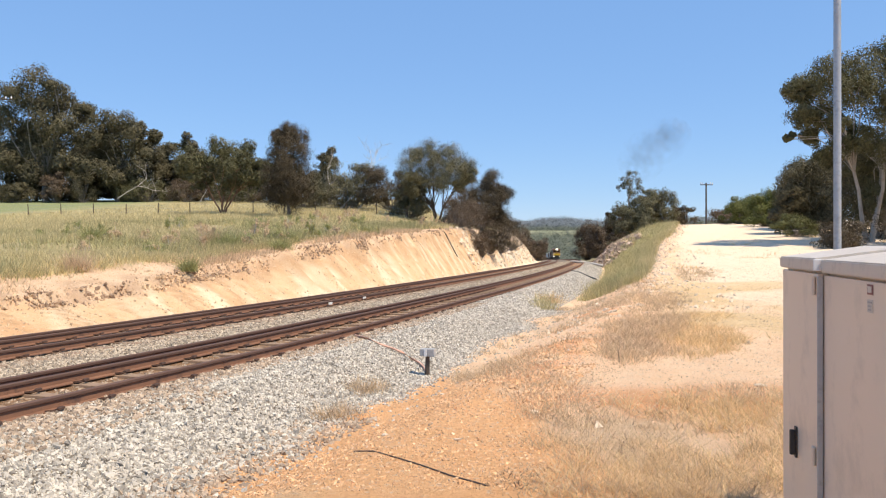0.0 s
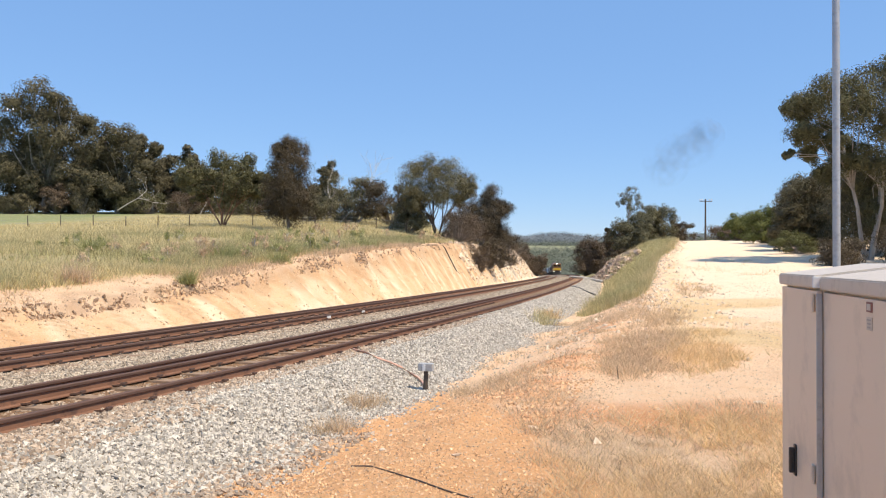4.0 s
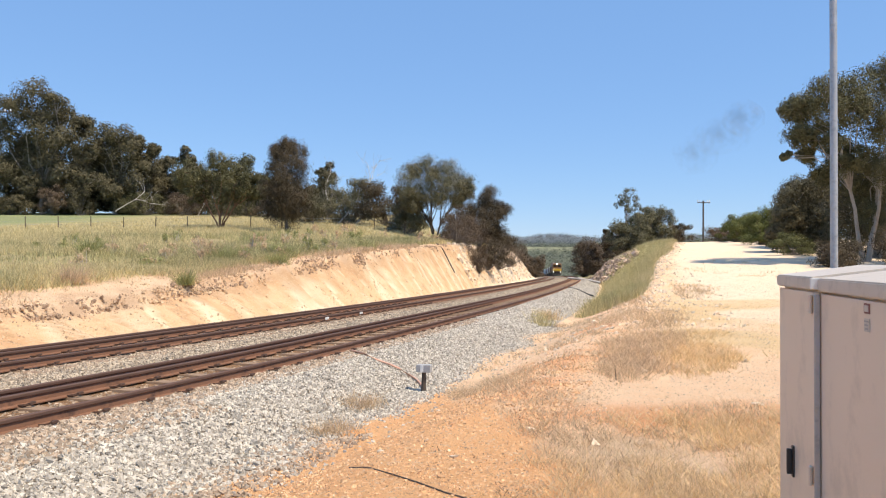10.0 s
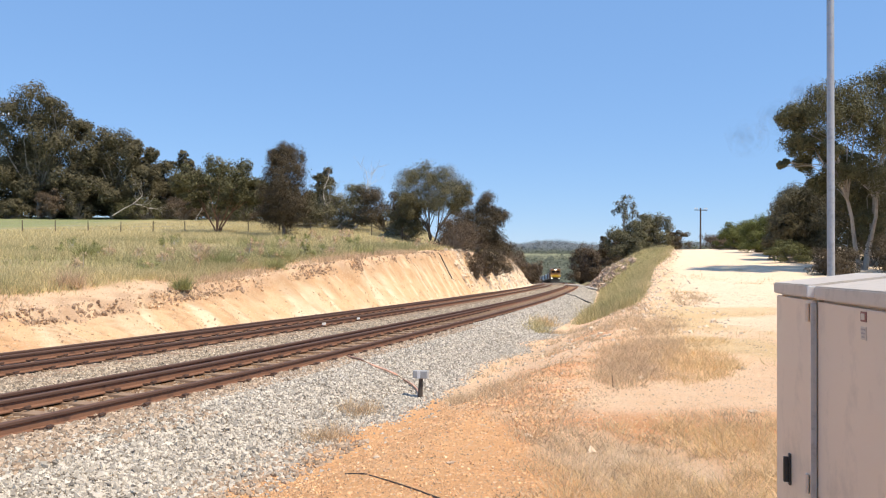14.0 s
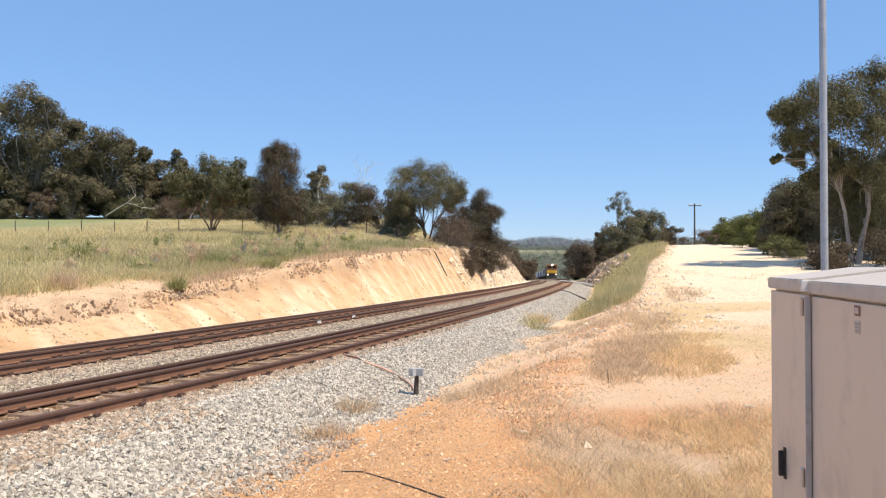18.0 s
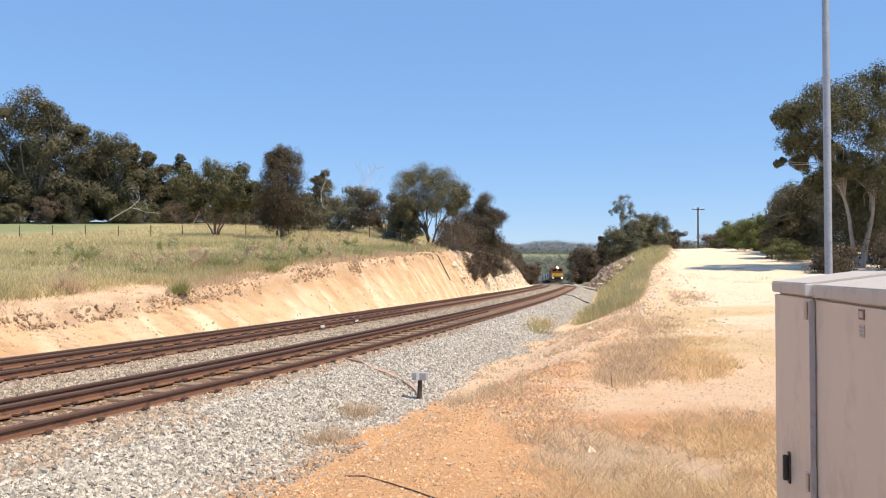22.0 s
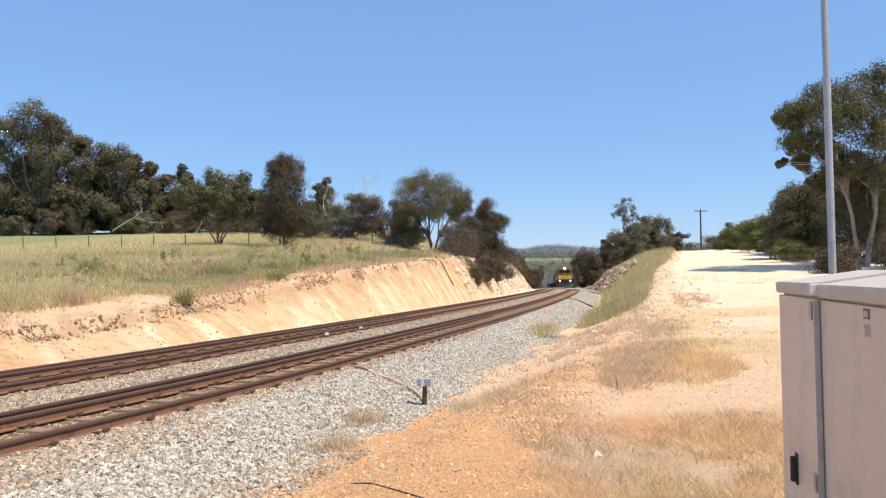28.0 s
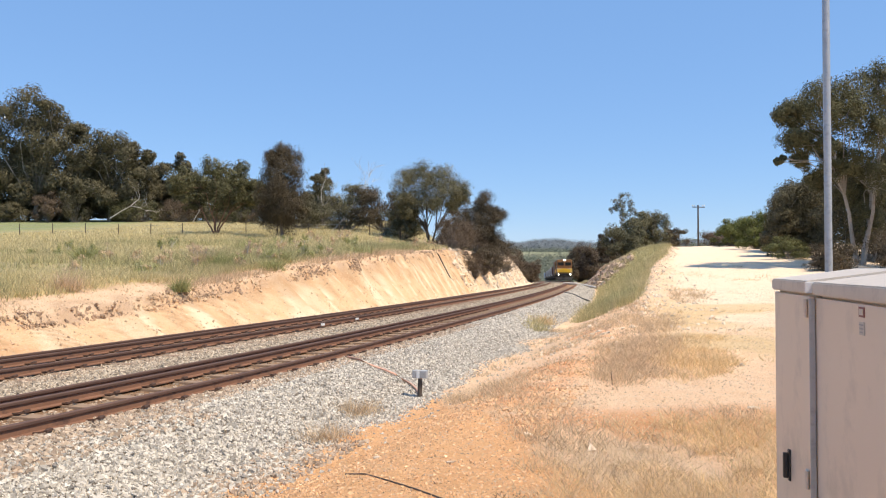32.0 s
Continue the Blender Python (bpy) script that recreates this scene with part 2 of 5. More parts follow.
def raw(name, verts, faces, material, parent=None, label="", smooth=False):
    """One mesh object out of arrays; faces all have the same number of corners."""
    verts, faces = np.asarray(verts, dtype=np.float32), np.asarray(faces, dtype=np.int32)
    me = bpy.data.meshes.new(name)
    k = faces.shape[1]
    me.vertices.add(len(verts))
    me.vertices.foreach_set("co", verts.ravel())
    me.loops.add(faces.size)
    me.loops.foreach_set("vertex_index", faces.ravel())
    me.polygons.add(len(faces))
    me.polygons.foreach_set("loop_start", np.arange(0, faces.size, k, dtype=np.int32))
    me.polygons.foreach_set("loop_total", np.full(len(faces), k, dtype=np.int32))
    me.polygons.foreach_set("use_smooth", np.full(len(faces), bool(smooth)))
    me.update(calc_edges=True)
    me.materials.append(material)
    ob = new(name, me)
    ob.parent = parent
    return tagged(ob, label)


def box(bm, size, at, bevel=0.0, m=None):
    r = bmesh.ops.create_cube(bm, size=1.0)
    bmesh.ops.scale(bm, vec=size, verts=r["verts"])
    if bevel:
        es = list({e for v in r["verts"] for e in v.link_edges})
        r = bmesh.ops.bevel(bm, geom=es, offset=bevel, segments=2, affect="EDGES", profile=0.6)
        vs = {v for fc in r["faces"] for v in fc.verts}
        vs |= {v for v0 in list(vs) for e in v0.link_edges for v in e.verts}
    else:
        vs = set(r["verts"])
    bmesh.ops.transform(bm, matrix=Matrix.Translation(at) @ (m or Matrix()), verts=list(vs))
    return bm


def rod(bm, a, b, r1, r2=None, seg=10):
    a, b = Vector(a), Vector(b)
    q = (b - a).to_track_quat("Z", "Y").to_matrix().to_4x4()
    bmesh.ops.create_cone(bm, cap_ends=True, segments=seg, radius1=r1, radius2=r1 if r2 is None else r2, depth=(b - a).length,
                          matrix=Matrix.Translation((a + b) / 2) @ q)
    return bm


def tubes(paths, seg=6):
    """Tapered tubes along paths, each a list of (point, radius): vertices and quads."""
    V, F = [], []
    for path in paths:
        base = len(V)
        for i, (p, r) in enumerate(path):
            p = Vector(p)
            d = (Vector(path[min(i + 1, len(path) - 1)][0]) - Vector(path[max(i - 1, 0)][0])).normalized()
            u = d.orthogonal().normalized()
            w = d.cross(u)
            for k in range(seg):
                a = 2 * math.pi * k / seg
                V.append(p + (u * math.cos(a) + w * math.sin(a)) * r)
        for i in range(len(path) - 1):
            for k in range(seg):
                k2 = (k + 1) % seg
                F.append((base + i * seg + k, base + i * seg + k2, base + (i + 1) * seg + k2, base + (i + 1) * seg + k))
    return V, F


# ---- the lie of the land ----
def curve_through(ts, vs):
    """A smooth curve through a few values (monotone slopes)."""
    ts, vs = np.array(ts, float), np.array(vs, float)
    h, dl = np.diff(ts), np.diff(vs) / np.diff(ts)
    mm = np.concatenate(([dl[0]], (dl[:-1] * h[1:] + dl[1:] * h[:-1]) / (h[:-1] + h[1:]), [dl[-1]]))

    def value(t):
        t = np.asarray(t, float)
        i = np.clip(np.searchsorted(ts, t) - 1, 0, len(h) - 1)
        u = (t - ts[i]) / h[i]
        lo, hi = u < 0, u > 1
        uc = np.clip(u, 0, 1)
        y = (2 * uc**3 - 3 * uc**2 + 1) * vs[i] + (uc**3 - 2 * uc**2 + uc) * h[i] * mm[i] + (3 * uc**2 - 2 * uc**3) * vs[i + 1] + (uc**3 - uc**2) * h[i] * mm[i + 1]
        return y + np.where(lo, u * h[i] * mm[0], 0) + np.where(hi, (u - 1) * h[i] * mm[-1], 0)
    return value


# the nearest rail, as x over y, and the height of its head
RAIL_X = curve_through((-40, -20, 0, 7.2, 12, 17, 24.5, 37, 64.6, 100, 145, 205, 305, 400, 500, 700),
                       (-27, -15.8, -7.0, -4.23, -2.55, -1.0, 1.2, 4.55, 10.7, 17.4, 23.9, 31.3, 43.4, 53, 60, 66))
RAIL_Z = curve_through((-40, 0, 25, 37, 65, 100, 145, 205, 305, 500, 700), (0.0, 0.0, 0.0, -0.03, -0.2, -0.5, -0.98, -1.95, -3.75, -8.5, -14))
LIP_H = curve_through((-40, 10, 17, 20.6, 23.7, 27, 30, 35, 41.5, 48.5, 59, 75, 92, 105, 127, 145, 200, 400),
                      (0.35, 0.35, 0.38, 0.50, 0.80, 1.06, 1.36, 1.75, 2.13, 2.42, 2.9, 3.1, 3.2, 2.8, 1.4, -0.5, -2.4, -8.0))
FIELD_H = curve_through((-40, 10, 20, 30, 45, 60, 80, 95, 126, 150, 200, 260), (0.8, 1.0, 1.25, 1.7, 2.45, 3.4, 4.85, 6.1, 9.1, 10.8, 12.5, 13))
EDGE_D = curve_through((-40, 0, 10, 22, 36, 56, 80, 110, 150, 300), (3.6, 3.6, 4.0, 4.8, 5.6, 6.6, 9.5, 13.5, 17, 26))
ROAD_H = curve_through((-40, 0, 6, 12, 20, 30, 40, 60, 80, 100, 114, 130, 160, 250, 500), (-0.1, -0.1, -0.1, -0.08, 0.1, 0.45, 0.9, 1.95, 3.1, 4.1, 4.65, 4.6, 3.6, -1, -12))


def slant(y):
    """Cosine of the track's angle to the y axis."""
    k = (RAIL_X(y + 0.5) - RAIL_X(y - 0.5))
    return 1 / np.sqrt(1 + k * k)


def smooth(a, b, v):
    u = np.clip((v - a) / (b - a), 0, 1)
    return u * u * (3 - 2 * u)


def rough_noise(x, y, scale, seed=0):
    """Cheap smooth noise of -1 to 1 on arrays: a sum of turned waves."""
    r = np.random.RandomState(seed)
    out = np.zeros(np.broadcast(x, y).shape)
    for k in range(9):
        a, f, p = r.uniform(0, 6.283), scale * r.uniform(0.6, 1.9), r.uniform(0, 6.283, 2)
        u, v = np.cos(a) * x + np.sin(a) * y, -np.sin(a) * x + np.cos(a) * y
        out += np.sin(f * u + p[0] + 1.3 * np.sin(0.7 * f * v + p[1]))
    return out / 4.5


def land(x, y):
    """The ground's height at (x, y), and the distance d from the nearest rail (positive on the road's side)."""
    x, y = np.asarray(x, float), np.asarray(y, float)
    d = (x - RAIL_X(y)) * slant(y)
    zr, zl, zroad, de = RAIL_Z(y), LIP_H(y), ROAD_H(y), EDGE_D(y)
    bed = zr - 0.168
    n1, n2 = rough_noise(x, y, 0.9, 1), rough_noise(x, y, 3.5, 2)
    bed = bed + 0.028 * smooth(0.9, 0.25, d) * smooth(-0.14, -0.04, d) + 0.02 * smooth(-1.2, -1.3, d) * smooth(-1.9, -1.6, d) - 0.01 * smooth(-0.1, -0.2, d) * smooth(-1.02, -0.92, d)
    # the road's side: ballast shoulder, drain, bank, road
    toe, drain = 2.05 + 0.12 * n1, zr - 0.52
    z_r = bed + (drain - bed) * smooth(0.55, toe, d)
    bank = 0.5 * smooth(toe + 0.5, de, d) + 0.5 * np.clip((d - toe - 0.5) / (de - toe - 0.5), 0, 1)
    z_r = z_r + (zroad - drain) * bank * (d > 0)
    z_r = z_r + 1.9 * smooth(2.5, 4.6, d) * smooth(13, 6, d) * smooth(76, 92, y) * smooth(138, 118, y)
    z_r = z_r + 0.03 * n1 * smooth(2, 4, d) + 0.015 * n2 * smooth(2, 3, d) + 0.05 * np.clip(d - de, 0, 30) * smooth(20, 60, y) * 0.5
    # the far side: shoulder, drain, cut face, lip, field
    cut_top = -8.35 - 0.2 * np.clip(zl - zr, 0, 4) - (0.2 * n1 + 0.1 * n2) * smooth(70, 30, y)
    low = bed - 0.30 * smooth(-6.0, -6.9, d)
    face = np.clip((-7.0 - d) / np.maximum(-7.0 - cut_top, 0.5), 0, 1)
    gully = (0.10 * np.sin(7.0 * y + 2.0 * n1 + 1.5 * np.sin(2.3 * y)) * smooth(72, 50, y) + 0.09 * rough_noise(y * 3.1, d * 0.8, 1.0, 29) * smooth(60, 35, y) + 0.06 * rough_noise(y * 9.0, d * 2.0, 1.0, 30) * smooth(30, 22, y)) * np.sin(np.pi * face) * (face > 0)
    lip = np.maximum(zl, zr - 0.5)
    step = 0.24 * smooth(60, 30, y)
    z_l = low + (lip - step - (bed - 0.30)) * face - 0.6 * gully + step * smooth(cut_top + 0.02, cut_top - 0.12, d)
    out = np.clip(cut_top - d, 0, None)
    rise = (0.04 + 0.20 * smooth(27, 22, y)) * np.clip(out, 0, 2.2)
    z_l = z_l + rise + (FIELD_H(np.minimum(y, 260)) - lip - rise) * smooth(1.0, 15, out) * smooth(8, -8, x) + 0.05 * n1 * smooth(0, 2, out)
    z = np.where(d > -1, z_r, z_l)
    # beyond the cutting the land falls into a valley and rises again to wooded hills
    r = np.hypot(x, y)
    hills = 44 * smooth(650, 1350, r) + 28 * smooth(1750, 2700, r) + 9 * rough_noise(x, y, 0.0045, 5) * smooth(700, 1500, r) + 10 * rough_noise(x, y, 0.012, 6) * smooth(1800, 2500, r) - 10 * smooth(250, 600, r) * smooth(1300, 700, r)
    far = smooth(220, 650, y)
    return z * (1 - far) + (-6 + hills) * far, d


def ground_at(x, y):
    return float(land(np.array([x]), np.array([y]))[0][0])


def soil_colour(x, y, z, d):
    n1, n2, n3 = rough_noise(x, y, 0.8, 11), rough_noise(x, y, 3.0, 12), rough_noise(x, y, 0.25, 13)
    r = np.hypot(x, y)
    def lay(base, colour, w):
        w = np.clip(w, 0, 1)[..., None]
        return base * (1 - w) + np.array(colour) * w
    c = np.zeros(x.shape + (3,)) + np.array((0.40, 0.34, 0.18))
    de = EDGE_D(y)
    # road side
    side = (d > 0)
    c = np.where(side[..., None], np.array((0.89, 0.63, 0.41)), c)
    c = lay(c, (0.90, 0.73, 0.54), side * smooth(de + 0.3, de + 1.6, d + 0.5 * n1) * smooth(14, 24, y))
    c = lay(c, (0.76, 0.56, 0.32), side * smooth(0.1, 0.7, n1 + n3) * smooth(9, 12, y) * smooth(34, 22, y) * smooth(4.5, 6, d))
    c = lay(c, (0.72, 0.53, 0.36), side * smooth(-0.2, 0.4, n1 + 0.1) * smooth(1.9, 2.2, d) * smooth(de, 2.8, d) * smooth(10, 13, y))
    mound = 1.0 - 0.19 * (y - 6.0) + 0.14 * n1 + 0.06 * n2 - x
    c = lay(c, (0.70, 0.52, 0.35), side * smooth(-1.5, -0.9, mound) * smooth(0.1, -0.25, mound) * smooth(14, 12, y) * smooth(-0.7, 0.2, n2 + 0.4))
    red = smooth(3.0, 3.5, d) * smooth(4.9, 4.2, d + 0.3 * n1) * smooth(8.0, 9, y) * smooth(24, 18, y)
    red = np.maximum(red, smooth(7.2, 7.9, y + 0.3 * n1) * smooth(9.4, 8.6, y + 0.3 * n1) * smooth(3.6, 4.2, d) * smooth(8, 6.5, d))
    c = lay(c, (0.78, 0.43, 0.23), side * red * smooth(-0.7, 0.3, n2 + n1))
    c = lay(c, (0.84, 0.49, 0.25), side * smooth(-0.12, 0.1, mound) * smooth(13.0, 12.2, y + 0.2 * n2) * smooth(1.8, 2.1, d + 0.25 * n1 + 0.2 * n2))
    c = lay(c, (0.82, 0.60, 0.37), side * smooth(0.35, 0.8, rough_noise(x, y, 1.4, 19)) * smooth(-0.12, 0.1, mound) * 0.7)
    c = lay(c, (0.42, 0.39, 0.19), side * smooth(27, 34, y) * smooth(2.4, 2.9, d) * smooth(de + 0.3 - 0.9 * smooth(75, 36, y), de - 0.6 - 0.9 * smooth(75, 36, y), d + 0.3 * n2))
    c = lay(c, (0.30, 0.26, 0.14), side * smooth(115, 135, y))
    # formation
    bed = (d > -6.7) & (d < 2.05 + 0.22 * n1 + 0.12 * n2)
    c = np.where(bed[..., None], np.array((0.22, 0.185, 0.145)), c)
    c = lay(c, (0.32, 0.20, 0.12), bed * smooth(0.75, 0.35, d) * smooth(-1.95, -1.6, d))
    # cut face
    zl, zr = LIP_H(y), RAIL_Z(y)
    cut_top = -8.35 - 0.2 * np.clip(zl - zr, 0, 4)
    face = (d < -6.6) & (d > cut_top - 0.1)
    fc = np.zeros(x.shape + (3,)) + np.array((0.81, 0.545, 0.33))
    fc = lay(fc, (0.80, 0.63, 0.43), 0.8 * smooth(0.15, 0.9, rough_noise(y * 1.6 + 0.8 * d, d * 0.3, 1.0, 18) + 0.4 * n1))
    fc = lay(fc, (0.70, 0.43, 0.24), 0.7 * smooth(0.1, 0.8, rough_noise(y * 2.5, d * 0.4, 1.0, 17)))
    fc = lay(fc, (0.58, 0.375, 0.215), 0.85 * smooth(0.25, 0.8, rough_noise(y * 11.0 + d * 6.0, d * 0.9, 1.0, 23)))
    fc = lay(fc, (0.88, 0.75, 0.54), 0.85 * smooth(0.25, 0.75, rough_noise(y * 5.0 + d * 3.0, d * 0.6, 1.0, 24)))
    up = np.clip((-7.0 - d) / np.maximum(-7.0 - cut_top, 0.5), 0, 1)
    fc = lay(fc, (0.55, 0.35, 0.20), 0.75 * smooth(0.55, 1.0, up + 0.22 * n2 + 0.2 * rough_noise(y * 4.0, d * 0.5, 1.0, 27)) * smooth(0.2, 0.5, zl - zr - 0.3))
    fc = lay(fc, (0.84, 0.74, 0.56), 0.9 * smooth(0.25, 0.0, up - 0.12 * n1) * smooth(0.0, 0.6, rough_noise(y * 2.2, d * 0.5, 1.0, 28)))
    fc = lay(fc, (0.78, 0.70, 0.58), smooth(58, 75, y) * smooth(-0.5, 0.4, n2))
    c = np.where(face[..., None], fc, c)
    out = cut_top - d
    c = lay(c, (0.77, 0.56, 0.38), smooth(-0.1, 0.2, out) * smooth(2.2 + n1, 1.0 + n1, out))
    c = lay(c, (0.60, 0.42, 0.28), smooth(-0.25, 0.0, out) * smooth(2.0, 0.7, out) * smooth(-0.2, 0.6, n2 + 0.3 * n1))
    # fields and hills
    c = lay(c, (0.42, 0.36, 0.19), (d < 0) * smooth(30, 45, out) * smooth(80, 60, out))
    c = lay(c, (0.25, 0.285, 0.14), (d < 0) * smooth(52, 60, out + 4 * n3) * smooth(400, 200, r))
    c = lay(c, (0.12, 0.135, 0.09), smooth(230, 320, r))
    c = lay(c, (0.26, 0.275, 0.165), smooth(620, 800, r) * smooth(-0.05, 0.3, rough_noise(x, y, 0.008, 21)) * smooth(1700, 1450, r))
    # far ridge ground carries the distance haze as a blue-grey colour
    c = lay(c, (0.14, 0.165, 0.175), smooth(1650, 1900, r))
    return c


def build_ground():
    ys = np.concatenate([np.arange(-60, 3, 3.0), np.arange(3, 26, 0.16), np.arange(26, 60, 0.35), np.arange(60, 150, 1.0), np.geomspace(150, 4200, 60)])
    es = np.concatenate([-np.geomspace(4000, 40, 40), -np.arange(39, 14, -1.0), np.arange(-14, -6, 0.14), np.arange(-6, -2.2, 0.3), np.arange(-2.2, 0.4, 0.1), np.arange(0.4, 9, 0.14), np.arange(9, 30, 0.5), np.arange(30, 60, 3.0), np.geomspace(60, 4000, 40)])
    Y, E = np.meshgrid(ys, es, indexing="ij")
    X = RAIL_X(np.minimum(Y, 700)) + E
    Z, D = land(X, Y)
    V = np.stack([X, Y, Z], -1).reshape(-1, 3)
    a, b = len(ys), len(es)
    i = (np.arange(a - 1)[:, None] * b + np.arange(b - 1)[None]).ravel()
    ob = raw("ground", V, np.stack([i, i + 1, i + b + 1, i + b], 1), M_SOIL, smooth=True)
    att = ob.data.color_attributes.new("soil", "FLOAT_COLOR", "POINT")
    C = soil_colour(X, Y, Z, D)
    rgba = np.ones((a * b, 4), dtype=np.float32)
    rgba[:, :3] = C.reshape(-1, 3)
    att.data.foreach_set("color", rgba.ravel())
    tagged(ob, "dry orange and pale earth with a railway cutting and fields", "ground", kind="structure")


build_ground()


# ---- the railway ----
def along(y, d, dz=0.0):
    """A point d metres to the side of the nearest rail, at the rail's height."""
    c = float(slant(y))
    k = math.sqrt(max(0.0, 1 - c * c))
    return Vector((float(RAIL_X(y)) + d * c, y - d * k, float(RAIL_Z(y)) + dz))


RAIL_YS = np.concatenate([np.arange(-30, 30, 0.8), np.arange(30, 130, 2.0), np.arange(130, 520, 6.0)])


def rail(d, track, label):
    """A flat-bottomed rail with its polished head."""
    prof = [(-0.065, -0.140), (0.065, -0.140), (0.065, -0.127), (0.014, -0.114), (0.010, -0.045), (0.031, -0.034), (-0.031, -0.034), (-0.010, -0.045), (-0.014, -0.114), (-0.065, -0.127)]
    top = [(0.033, -0.0345), (0.034, -0.008), (0.024, 0.0), (-0.024, 0.0), (-0.034, -0.008), (-0.033, -0.0345)]
    for name, p, mat, closed in (("rail", prof, M_RAIL, True), ("rail_head", top, M_HEAD, False)):
        V = []
        for y in RAIL_YS:
            V += [along(y, d + a, b) for a, b in p]
        k, F = len(p), []
        for i in range(len(RAIL_YS) - 1):
            for j in range(k if closed else k - 1):
                j2 = (j + 1) % k
                F.append((i * k + j, i * k + j2, (i + 1) * k + j2, (i + 1) * k + j))
        ob = raw(name, V, F, mat, track if closed else body, label if closed else "dark worn rail head")
        body = ob
    return ob


near_track = holder("railway_track", "dual-gauge railway track of three brown rusty rails on concrete sleepers", "railway track", "railway tracks")
far_track = holder("railway_track", "rusty railway track along the foot of the sandy cutting", "railway track", "railway tracks")
for d in (0.0, -1.067, -1.435):
    rail(d, near_track, "rusty brown rail")
for d in (-3.56, -4.627, -4.995):
    rail(d, far_track, "rusty brown rail")


def sleeper_mesh(name, length):
    bm = bmesh.new()
    box(bm, (length, 0.23, 0.2), (0, 0, 0), 0.02)
    for v in bm.verts:
        if v.co.z > 0:
            v.co.y *= 0.82
            v.co.z -= 0.02 * (1 - min(1, abs(v.co.x) / 0.5))
    me = bpy.data.meshes.new(name)
    bm.to_mesh(me)
    bm.free()
    me.materials.append(M_SLEEPER)
    return me


def clip_mesh():
    """A sprung rail clip: a bent bar."""
    path = [((-0.03, -0.05, 0.0), 0.014), ((0.05, -0.05, 0.01), 0.015), ((0.085, -0.03, 0.025), 0.015), ((0.085, 0.02, 0.03), 0.015), ((0.05, 0.045, 0.022), 0.015), ((-0.005, 0.05, 0.01), 0.014)]
    V, F = tubes([path], 5)
    ob = raw("rail_clip", V, F, M_CLIP)
    me = ob.data
    bpy.data.objects.remove(ob)
    return me


S_MESH, C_MESH = sleeper_mesh("sleeper", 2.45), clip_mesh()


def sleepers():
    y = -6.0
    while y < 75:
        for track, mid, gauges in ((near_track, -0.72, (0.0, -1.067, -1.435)), (far_track, -4.28, (-3.56, -4.627, -4.995))):
            c = along(y, mid, -0.241)
            turn = math.degrees(math.asin(min(1, math.sqrt(max(0, 1 - float(slant(y)) ** 2)))))
            s = new("sleeper", S_MESH)
            s.parent = track
            s.matrix_basis = pose(*c, 0, 0, -turn + random.uniform(-0.5, 0.5))
            if y < 30:
                for g in gauges:
                    for sgn in (1, -1):
                        k = new("rail_clip", C_MESH)
                        k.parent = s
                        k.matrix_basis = pose(g - mid + sgn * 0.085, 0, 0.114, 0, 0, 0 if sgn > 0 else 180) @ Matrix.Scale(1.25, 4)
        y += 0.65 if y < 40 else 0.68


sleepers()


